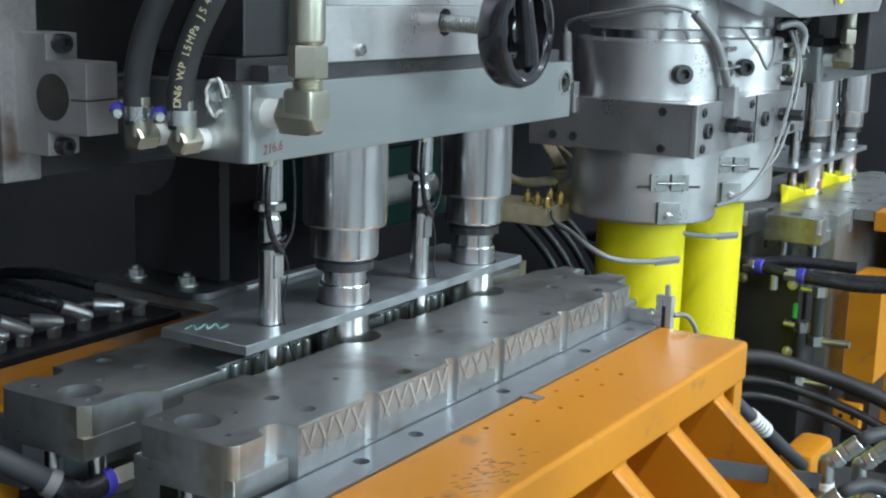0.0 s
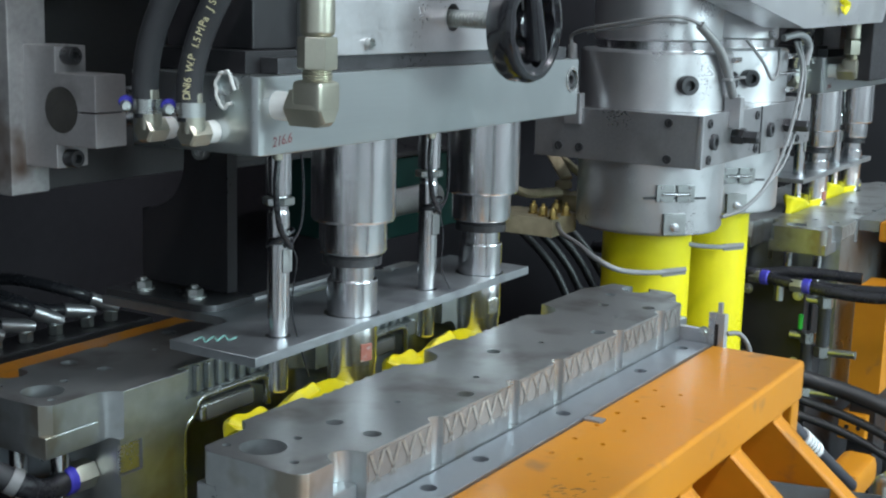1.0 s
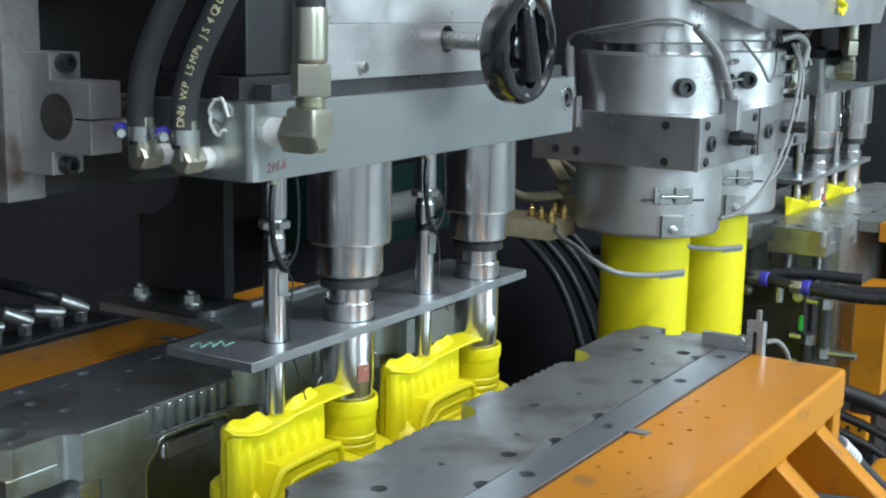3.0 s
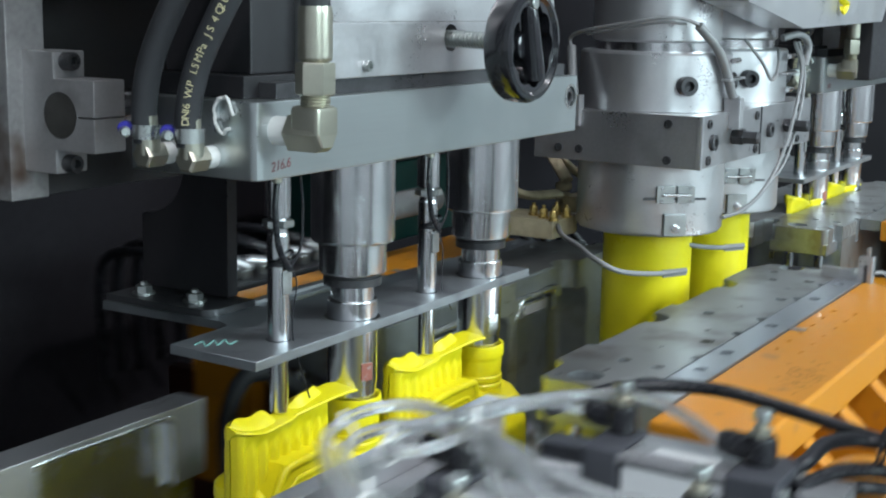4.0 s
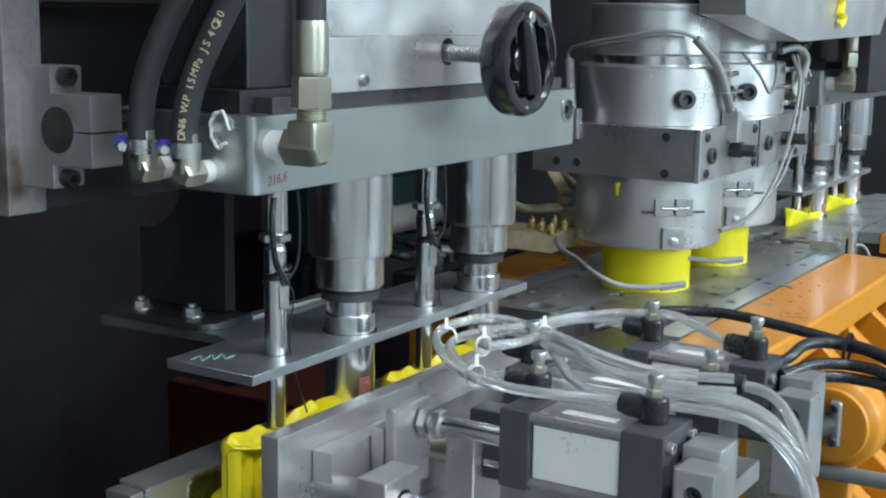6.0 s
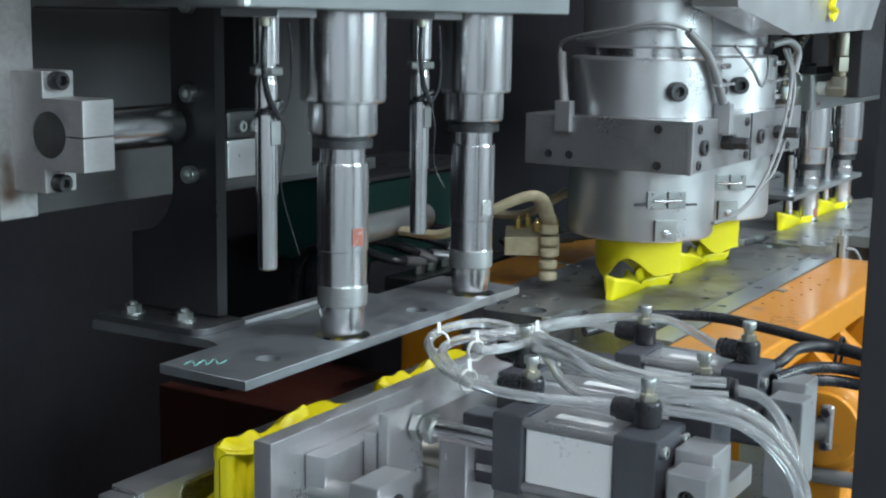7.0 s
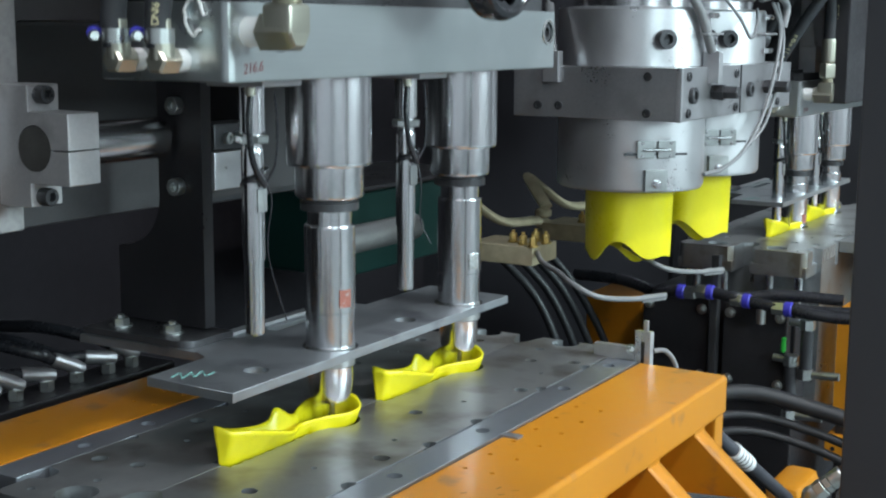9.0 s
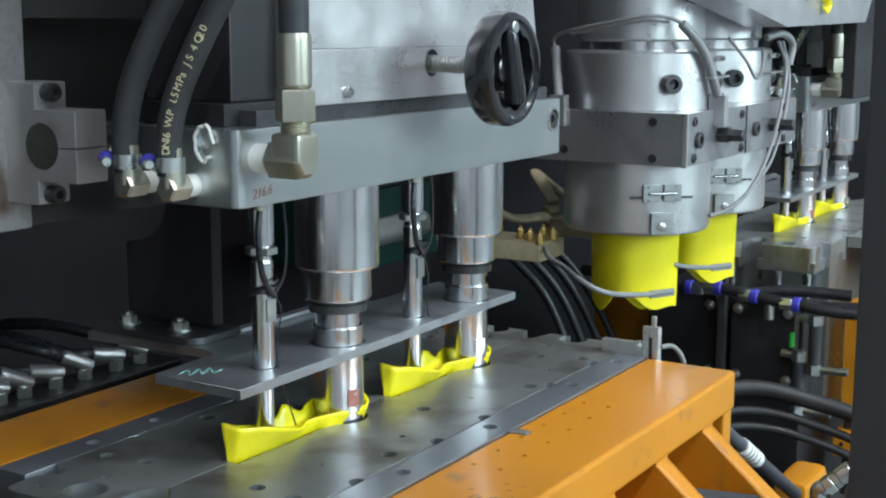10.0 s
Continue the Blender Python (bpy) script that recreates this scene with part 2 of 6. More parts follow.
def carve(bm, cutter):
    """bm less cutter, by an exact boolean that is applied at once."""
    obs = []
    for b in (bm, cutter):
        bmesh.ops.recalc_face_normals(b, faces=b.faces)
        me = bpy.data.meshes.new("work")
        b.to_mesh(me)
        b.free()
        obs.append(new("work", me))
    mod = obs[0].modifiers.new("cut", "BOOLEAN")
    mod.object, mod.operation, mod.solver = obs[1], "DIFFERENCE", "EXACT"
    mod.use_self = True
    deps = bpy.context.evaluated_depsgraph_get()
    deps.update()
    out = bmesh.new()
    out.from_mesh(bpy.data.meshes.new_from_object(obs[0].evaluated_get(deps)))
    for o in obs:
        bpy.data.objects.remove(o)
    return out


def cap_screw(bm, p, d, r, h):
    """A socket head screw on a face at p, standing out along d."""
    rs = r * 0.52
    lathe(bm, along(p, d), [(r * 0.98, 0), (r, h * 0.2), (r, h * 0.9), (r * 0.92, h), (rs, h), (rs * 0.95, h * 0.45), (0.0001, h * 0.42)], 20)
    return bm


def hex_bolt(bm, p, d, r, h, washer=True):
    m = along(p, d)
    if washer:
        lathe(bm, m, [(r * 1.5, 0), (r * 1.5, h * 0.2)], 24)
    lathe(bm, m, [(r * 1.1, h * 0.2), (r * 1.1, h * 0.92), (r * 0.95, h), (r * 0.5, h), (r * 0.5, h * 1.35)], 6)
    return bm


def lettering(name, words, size, m, mat, parent, label="", thick=0.0002):
    """Readable writing as a thin mesh on a surface; m places its base line."""
    cu = bpy.data.curves.new(name, "FONT")
    cu.body, cu.size, cu.extrude = words, size, thick
    tmp = new("work", cu)
    deps = bpy.context.evaluated_depsgraph_get()
    me = bpy.data.meshes.new_from_object(tmp.evaluated_get(deps))
    bpy.data.objects.remove(tmp)
    me.transform(m)
    me.transform(Matrix.Translation(LIFT - top_of(parent).location))
    me.materials.clear()
    me.materials.append(mat)
    ob = new(name, me)
    ob.parent = parent
    if label:
        ob["label"] = label
    return ob


PIN_X = (0.981, 1.217)      # blow pin axes
SIDE_X = (0.872, 1.110)     # thin deflash rods beside them
JUG_X = (0.925, 1.161)      # cavity centres
Y0 = 0.70                   # parting line
TOP = -0.363                # mould top when lowered
STROKE = 0.755              # shuttle travel
FAR = 1.485                 # offset of the twin station


# ---- hall ----
def hall():
    bm = bmesh.new()
    box(bm, -7, 11, -7, 8, -1.75, -1.55, bevel=0)
    setting("floor", bm, FLOORMAT, "grey-green painted concrete hall floor")
    bm = box(bmesh.new(), -7, 11, -7.2, -7, -1.55, 4.5, bevel=0)
    cut = bmesh.new()
    for wx, width in ((3.6, 4.4), (-3.4, 3.4)):
        box(cut, wx - width / 2, wx + width / 2, -7.4, -6.8, 0.6, 3.2, bevel=0)
    setting("wall_south", carve(bm, cut), WALLMAT, "pale grey-blue sheet wall with two high windows")
    for i, (wx, width) in enumerate(((3.6, 4.4), (-3.4, 3.4))):
        w = thing("window_%d" % (i + 1), (wx, -7.1, 0.6), "wide steel-framed hall window", "window", "", "structure")
        n = 4
        for k in range(n + 1):
            x = wx - width / 2 + width * k / n
            part("mullion", boxes((x - 0.02, x + 0.02, -7.12, -7.06, 0.6, 3.2), bevel=0), GREYPLATE, w)
        for z in (0.62, 1.9, 3.18):
            part("transom", boxes((wx - width / 2, wx + width / 2, -7.11, -7.07, z - 0.02, z + 0.02), bevel=0), GREYPLATE, w)
    for name, r in (("wall_north", (-7, 11, 8, 8.2, -1.55, 4.5)),
                    ("wall_west", (-7.2, -7, -7, 8, -1.55, 4.5)), ("wall_east", (11, 11.2, -7, 8, -1.55, 4.5))):
        setting(name, boxes(r, bevel=0), WALLMAT, "pale grey-blue sheet wall of the factory hall")
    setting("ceiling", boxes((-7, 11, -7, 8, 4.5, 4.7), bevel=0), WALLMAT, "pale steel hall roof")
    row = [(-1.8, -1.6), (1.4, -1.9), (4.6, -1.7), (3.4, 2.6), (-1.5, 3.0), (6.8, 2.4)]
    for x, y in row:
        lamp = thing("ceiling_light", (x, y, 3.4), "white linear hall light with a glowing diffuser", "lamp", "hall lights")
        part("housing", boxes((x - 0.75, x + 0.75, y - 0.14, y + 0.14, 3.43, 3.52), bevel=0.01), WHITE, lamp)
        part("diffuser", boxes((x - 0.72, x + 0.72, y - 0.11, y + 0.11, 3.40, 3.428), bevel=0.005), GLOW, lamp)
        for sx in (-0.6, 0.6):
            part("hanger", rod(bmesh.new(), (x + sx, y, 3.52), (x + sx, y, 4.5), 0.006, 8), ZINC, lamp)


LAMPS = [(-1.8, -1.6, 92), (1.4, -1.9, 126), (4.6, -1.7, 26), (3.4, 2.6, 15), (-1.5, 3.0, 14), (6.8, 2.4, 9)]
for lx, ly, watts in LAMPS:
    area_lamp("hall_lamp", (lx, ly, 3.39 + FLOOR), (lx, ly, 0), 1.44, 0.22, watts, (0.935, 0.945, 1.0))
for wx, width, watts in ((3.6, 4.4, 660), (-3.4, 3.4, 240)):
    area_lamp("window_light", (wx, -6.95, 1.9 + FLOOR), (wx, 0, 1.9 + FLOOR - 1.2), width, 2.6, watts, (0.72, 0.94, 1.0))
hall()


# ---- blow head: one carriage that rises and falls ----
def blow_head():
    head = thing("blow_head", (1.03, Y0, -0.1376), "brushed steel blow head beam with chromed blow pins, hoses and handwheel", "blow head")
    # beam with drilled end
    bm = box(bmesh.new(), 0.7675, 1.306, 0.635, 0.765, -0.1376, -0.0776, bevel=0)
    corner = [e for e in bm.edges if abs(e.verts[0].co.z - e.verts[1].co.z) > 0.03 and e.verts[0].co.x < 0.8 and e.verts[0].co.y < 0.65]
    bmesh.ops.bevel(bm, geom=corner, offset=0.0085, segments=2, affect="EDGES", profile=0.5)
    bmesh.ops.bevel(bm, geom=[e for e in bm.edges if len(e.link_faces) == 2 and e.calc_face_angle() > 1.2], offset=0.0016, segments=2, affect="EDGES", profile=0.5)
    cut = bmesh.new()
    rod(cut, (1.2902, 0.62, -0.0996), (1.2902, 0.644, -0.0996), 0.0105)
    rod(cut, (0.757, 0.668, -0.085), (0.772, 0.668, -0.085), 0.009)
    part("beam", carve(bm, cut), BEAM, head, "long brushed steel beam with rounded edges")
    bm = bmesh.new()
    lathe(bm, along((1.2902, 0.6345, -0.0996), (0, -1, 0)), [(0.0108, 0), (0.0135, 0.0), (0.0135, 0.0006), (0.0108, 0.0006)], 28, close=False)
    part("port_ring", bm, MILLED, head, "bare machined ring round a plug")
    part("plug", cap_screw(bmesh.new(), (1.2902, 0.643, -0.0996), (0, -1, 0), 0.0095, 0.007), DARKSTEEL, head)
    ring = [(0.7660 - 0.0012 * (k % 2), 0.6665 + (0.0088 + 0.0012 * math.sin(2.7 * k)) * math.cos(radians(22.5 * k)), -0.0885 + (0.0135 + 0.0013 * math.sin(4.1 * k)) * math.sin(radians(22.5 * k))) for k in range(-6, 9)]
    part("tape_shred", tube(bmesh.new(), ring, 0.0014, 8, 4), TAPE, head, "torn white sealing tape")
    part("spacer", boxes((0.80, 1.29, 0.643, 0.758, -0.0776, -0.0650), bevel=0.001), DARKSTEEL, head, "black spacer strip")
    bm = box(bmesh.new(), 0.858, 1.262, 0.640, 0.760, -0.0650, -0.0194, bevel=0.0015)
    cut = rod(bmesh.new(), (1.0500, 0.60, -0.034), (1.0500, 0.665, -0.034), 0.0125, 32)
    part("block", carve(bm, cut), ALU, head, "plain aluminium slide block")
    # upper part runs on unseen, added to keep light off the rear platen
    bm = bmesh.new()
    plane_prism(bm, Matrix(((0, 0, 1, 0.858), (1, 0, 0, 0), (0, 1, 0, 0), (0, 0, 0, 1))),
                [(0.642, -0.0190), (0.672, 0.25), (0.672, 0.70), (0.74, 0.70), (0.757, -0.0190)], 0.404)
    part("upper_block", bm, CASTALU, head, "satin grey upper housing", smooth=False)
    part("shelf", boxes((0.782, 0.858, 0.66, 0.757, -0.0774, -0.06), bevel=0.001), BLACK, head)
    # same unseen added height here, shading what stands behind
    bm = boxes((0.80, 0.856, 0.668, 0.757, -0.06, 0.70), bevel=0.002)
    part("rear_housing", bm, BLACK, head, "black housing behind the hoses")
    for x, z in ((0.9144, -0.0555), (1.222, -0.0555)):
        part("cap_screw", cap_screw(bmesh.new(), (x, 0.640, z), (0, -1, 0), 0.0048, 0.005), ZINC, head)
    # handwheel on a threaded spindle
    bm = bmesh.new()
    prof = [(0.006, 0)]
    for i in range(18):
        prof += [(0.0080, 0.0008 + i * 0.0034), (0.0080, 0.0016 + i * 0.0034), (0.0058, 0.0022 + i * 0.0034), (0.0058, 0.0031 + i * 0.0034)]
    lathe(bm, along((1.0515, 0.66, -0.0345), (0, -1, -0.02)), prof, 20)
    part("spindle", bm, ZINC, head, "threaded steel spindle")
    wheel = bmesh.new()
    wc = Vector((1.053, 0.578, -0.0385))
    m = along(wc, (0, -1, 0))
    lathe(wheel, m, [(0.041, 0.0), (0.0485, -0.001), (0.051, 0.004), (0.051, 0.018), (0.0485, 0.0235), (0.044, 0.0245), (0.0405, 0.021), (0.040, 0.004)], 64)
    # scalloped inner web
    rings = []
    for h in (0.004, 0.0215):
        rings.append([wheel.verts.new(m @ Vector((r * math.cos(a), r * math.sin(a), h))) for a, r in
                      [(2 * math.pi * i / 96, 0.0335 + 0.0042 * abs(math.cos(2 * math.pi * i / 96 * 4.5))) for i in range(96)]])
    rim = [[wheel.verts.new(m @ Vector((0.0415 * math.cos(2 * math.pi * i / 96), 0.0415 * math.sin(2 * math.pi * i / 96), h))) for i in range(96)]
           for h in (0.004, 0.0215)]
    for i in range(96):
        j = (i + 1) % 96
        wheel.faces.new((rings[0][i], rings[0][j], rings[1][j], rings[1][i]))
        wheel.faces.new((rings[1][i], rings[1][j], rim[1][j], rim[1][i]))
        wheel.faces.new((rings[0][i], rim[0][i], rim[0][j], rings[0][j]))
    w = part("handwheel", wheel, WHEEL, head, "glossy black plastic handwheel")
    bm = bmesh.new()
    lathe(bm, m, [(0.012, -0.006), (0.013, 0.0), (0.013, 0.014), (0.010, 0.016)], 28)
    for a in (90, 210, 330):
        d = Vector((math.cos(radians(a)), 0, math.sin(radians(a))))
        obox(bm, Matrix.Translation(wc + Vector((0, -0.005, 0)) + d * 0.024) @ Matrix.Rotation(radians(-a), 4, "Y"), 0.030, 0.006, 0.012)
    part("hub", bm, WHEEL, w)
    p0, p1 = wc + Vector((-0.003, -0.018, 0.033)), wc + Vector((0.010, -0.019, -0.030))
    bm = lathe(bmesh.new(), along(p0, p1 - p0), [(0.005, -0.004), (0.0075, 0.0), (0.0085, 0.02), (0.0098, 0.05), (0.0095, 0.064), (0.006, 0.066)], 24)
    part("crank_handle", bm, WHEEL, w, "folded grey-black crank grip")
    part("crank_pivot", rod(bmesh.new(), wc + Vector((-0.003, -0.004, 0.037)), wc + Vector((-0.003, -0.026, 0.037)), 0.0055, 20, 0.001), ZINC, w)
    # blow pins
    for x in PIN_X:
        bm = turned(bmesh.new(), x, Y0, [(0.037, -0.1374), (0.039, -0.139), (0.039, -0.2160), (0.0375, -0.2190), (0.0315, -0.2205),
                                        (0.0315, -0.2465), (0.0300, -0.2488), (0.0250, -0.2490)], 64)
        pin = part("blow_pin", bm, CHROME, head, "chromed blow pin with a stepped sleeve")
        bm = turned(bmesh.new(), x, Y0, [(0.0245, -0.2488), (0.0245, -0.2520), (0.0270, -0.2525), (0.0270, -0.2600), (0.0245, -0.2605), (0.0225, -0.2608)], 48)
        part("lock_ring", bm, DARKSTEEL, pin, "blackened slotted lock ring")
        bm = turned(bmesh.new(), x, Y0, [(0.0205, -0.2600), (0.0205, -0.2735), (0.0228, -0.2740), (0.0236, -0.2755), (0.0236, -0.3540),
                                        (0.0226, -0.3550), (0.0226, -0.3860), (0.0232, -0.3870)], 56)
        part("stem", bm, CHROME, pin)
        bm = obox(bmesh.new(), Matrix.Translation((x, Y0, -0.3405)) @ Matrix.Rotation(radians(-19), 4, "Z") @ Matrix.Translation((0, -0.0231, 0)), 0.0125, 0.0024, 0.0165, 0.0004)
        part("flat_mark", bm, REDTAPE if x < 1.1 else MILLED, pin, "red painted spanner flat" if x < 1.1 else "bare spanner flat")
        bm = turned(bmesh.new(), x, Y0, [(0.0228, -0.3868), (0.0232, -0.3875), (0.0232, -0.4050), (0.0222, -0.4060)], 48)
        part("collar_band", bm, STEEL, pin, "dull grey sealing band")
        bm = turned(bmesh.new(), x, Y0, [(0.0210, -0.4055), (0.0210, -0.4200), (0.0195, -0.4330), (0.0165, -0.4400), (0.0060, -0.4430), (0.0040, -0.4435), (0.0038, -0.4550)], 48)
        part("tip", bm, CHROME, pin)
    # thin rods with clevis and wire
    for x in SIDE_X:
        bm = turned(bmesh.new(), x, Y0, [(0.0112, -0.137), (0.0112, -0.183), (0.0085, -0.1835), (0.0085, -0.196), (0.0092, -0.1985), (0.0097, -0.2), (0.0097, -0.2905),
                                        (0.0085, -0.2925), (0.0083, -0.3550), (0.0070, -0.3566)], 32)
        r = part("side_rod", bm, CHROME, head, "thin polished deflashing rod")
        bm = lathe(bmesh.new(), Matrix.Translation((x, Y0, -0.1925)), [(0.0125, 0), (0.0138, 0.001), (0.0138, 0.006), (0.0125, 0.007)], 6)
        part("hex_nut", bm, ZINC, r)
        part("foot_plate", boxes((x - 0.022, x + 0.03, Y0 - 0.03, Y0 + 0.03, -0.1446, -0.1378), bevel=0.001), ALU, r)
        part("flat_mark", boxes((x - 0.006, x + 0.006, Y0 - 0.0103, Y0 - 0.0090, -0.2500, -0.2300), bevel=0.0005), STEEL, r)
        bm = tube(bmesh.new(), [(x - 0.016, Y0 - 0.012, -0.150), (x - 0.021, Y0 - 0.014, -0.175), (x - 0.019, Y0 - 0.016, -0.205), (x - 0.008, Y0 - 0.016, -0.222), (x, Y0 - 0.013, -0.2275)], 0.0028, 10)
        part("air_hose", bm, PLASTIC, r, "short black air hose")
        bm = tube(bmesh.new(), [(x + 0.018, Y0 - 0.010, -0.150), (x + 0.020, Y0 - 0.011, -0.178), (x + 0.013, Y0 - 0.014, -0.21), (x, Y0 - 0.0135, -0.226)], 0.0012, 6)
        part("wire", bm, PLASTIC, r)
        part("hose_stub", rod(bmesh.new(), (x - 0.016, Y0 - 0.012, -0.1385), (x - 0.016, Y0 - 0.012, -0.152), 0.0045, 12, 0.0008), BRASS, r)
        bm = tube(bmesh.new(), [(x, Y0 - 0.013, -0.226), (x + 0.005, Y0 - 0.016, -0.240), (x + 0.003, Y0 - 0.013, -0.27), (x + 0.004, Y0 - 0.014, -0.295),
                                (x + 0.018, Y0 - 0.02, -0.345)] if x < 1 else
                  [(x, Y0 - 0.013, -0.226), (x + 0.004, Y0 - 0.016, -0.25), (x + 0.006, Y0 - 0.014, -0.285), (x + 0.016, Y0 - 0.02, -0.31)], 0.0007, 6)
        part("loose_wire", bm, PLASTIC, r, "thin loose black wire")
        for k in range(3):
            part("cable_tie", lathe(bmesh.new(), along((x - 0.002 * k, Y0 - 0.004, -0.218 - 0.005 * k), (0.3 * (k - 1), 0.2, 1)),
                                    [(0.0102, 0), (0.0116, 0.0), (0.0116, 0.002), (0.0102, 0.002)], 20, close=False), PLASTIC, r)
    # front elbow and pressure hose
    ex, ey, ez = 0.790, 0.600, -0.100
    part("thread", rod(bmesh.new(), (ex, 0.637, ez), (ex, ey + 0.012, ez), 0.0112, 24, 0.001), TAPE, head, "thread wound with white sealing tape")
    bm = bmesh.new()
    lathe(bm, along((ex, ey + 0.020, ez), (0, -1, 0)), [(0.013, 0), (0.0155, 0.002), (0.0155, 0.028), (0.011, 0.034)], 6)
    obox(bm, Matrix.Translation((ex, ey - 0.001, ez + 0.009)), 0.027, 0.027, 0.024, 0.004)
    el = part("elbow", bm, BRASS, head, "zinc-yellow pipe elbow")
    bm = bmesh.new()
    prof = []
    for i in range(6):
        prof += [(0.0118, 0.019 + i * 0.002), (0.0106, 0.020 + i * 0.002)]
    lathe(bm, Matrix.Translation((ex, ey - 0.002, ez)), prof, 24)
    part("neck_thread", bm, BRASS, el)
    bm = lathe(bmesh.new(), Matrix.Translation((ex, ey - 0.002, ez + 0.029)), [(0.0140, 0), (0.0150, 0.0015), (0.0150, 0.0225), (0.0140, 0.024)], 6)
    part("union_nut", bm, BRASS, el)
    bm = lathe(bmesh.new(), Matrix.Translation((ex, ey - 0.002, ez + 0.053)), [(0.010, 0), (0.0125, 0.002), (0.0130, 0.004), (0.0130, 0.036), (0.0122, 0.041), (0.010, 0.041)], 32)
    part("ferrule", bm, BRASS, el)
    bm = tube(bmesh.new(), [(ex, ey - 0.002, ez + 0.092), (ex, ey - 0.002, ez + 0.13), (ex + 0.003, ey, ez + 0.18), (ex + 0.01, ey + 0.005, ez + 0.28)], 0.0112, 20)
    hose = part("pressure_hose", bm, RUBBER, head, "black rubber pressure hose")
    m = Matrix.Translation((ex - 0.006, ey - 0.0145, ez + 0.150)) @ Matrix.Rotation(radians(90), 4, "X") @ Matrix.Rotation(radians(-20), 4, "Y") @ Matrix.Rotation(radians(-90), 4, "Z")
    lettering("hose_print", "SN 3/4\"", 0.0085, m, GOLD, hose)
    # two water hoses on the end face
    for i, (hy, hz) in enumerate(((0.726, -0.104), (0.682, -0.106))):
        bm = bmesh.new()
        lathe(bm, along((0.7685, hy - 0.002, -0.1215), (-1, 0, 0)), [(0.0075, 0), (0.0075, 0.012), (0.0105, 0.0122), (0.0105, 0.030), (0.0085, 0.032)], 6)
        lathe(bm, along((0.745, hy - 0.002, -0.121), (0, 0, 1)), [(0.0095, 0), (0.0095, 0.012), (0.0075, 0.014), (0.0075, 0.03)], 20)
        e = part("hose_elbow", bm, BRASS, head, "yellow zinc hose elbow")
        part("sealing_tape", rod(bmesh.new(), (0.7685, hy - 0.002, -0.1215), (0.7575, hy - 0.002, -0.1215), 0.0088, 20), TAPE, e)
        if i == 0:
            line = [(0.745, hy, -0.112), (0.744, hy + 0.001, -0.085), (0.744, hy - 0.007, -0.05), (0.747, hy - 0.026, -0.01), (0.752, hy - 0.050, 0.03), (0.765, hy - 0.09, 0.10)]
        else:
            line = [(0.745, hy, -0.112), (0.744, hy, -0.085), (0.745, hy - 0.010, -0.05), (0.748, hy - 0.031, -0.01), (0.753, hy - 0.055, 0.03), (0.765, hy - 0.10, 0.10)]
        part("water_hose", tube(bmesh.new(), line, 0.0100, 24), RUBBER, head, "matt black rubber water hose")
        bm = lathe(bmesh.new(), Matrix.Translation((0.745, hy, -0.109)), [(0.0100, 0), (0.0113, 0), (0.0113, 0.011), (0.0100, 0.011)], 32, close=False)
        c = part("hose_clamp", bm, ZINC, head, "slotted steel hose clamp")
        bm = bmesh.new()
        rod(bm, (0.737, hy + 0.016, -0.1035), (0.730, hy + 0.007, -0.1035), 0.0042, 16, 0.001)
        part("clamp_screw", bm, ZINC, c)
        part("screw_shroud", rod(bmesh.new(), (0.743, hy + 0.0190, -0.1015), (0.736, hy + 0.0145, -0.1015), 0.0056, 16, 0.001), BLUE, c, "blue plastic shroud")
        if i == 1:
            text = "DN16 W.P 1.5MPa JS 4Q20"
            path = spline(line, 30)
            cu = bpy.data.curves.new("print", "FONT")
            step, d, k = 0.0052, 0.016, 0
            acc = [0.0]
            for a, b in zip(path, path[1:]):
                acc.append(acc[-1] + (b - a).length)
            for ch in text:
                while k < len(acc) - 2 and acc[k] < d:
                    k += 1
                p, t = path[k], (path[k + 1] - path[k]).normalized()
                if ch != " ":
                    out = Vector((-0.80, -0.42, 0.05))
                    out = (out - t * out.dot(t)).normalized()
                    up = out.cross(t)
                    m = Matrix((t, up, out)).transposed().to_4x4()
                    m.translation = p + out * 0.0100 - up * 0.0034
                    lettering("hose_letter", ch, 0.0080, m, GOLD, head)
                d += step * (0.6 if ch in ".1 " else 1.25 if ch in "MW" else 1.0)
    # red hand-written figure on the beam
    m = Matrix.Translation((0.783, 0.6346, -0.1315)) @ Matrix.Rotation(radians(90), 4, "X") @ Matrix.Rotation(radians(6), 4, "Z")
    m = m @ Matrix(((1, 0.25, 0, 0), (0, 1, 0, 0), (0, 0, 1, 0), (0, 0, 0, 1)))
    lettering("marker_figure", "216.6", 0.0108, m, REDPEN, head, "hand-written red figures", 0.0001)
    return head


def nearer(ob, k):
    """Scale a finished part about the machine origin."""
    anchor = top_of(ob).location - LIFT
    for v in ob.data.vertices:
        v.co = (v.co + anchor) * k - anchor
    return ob


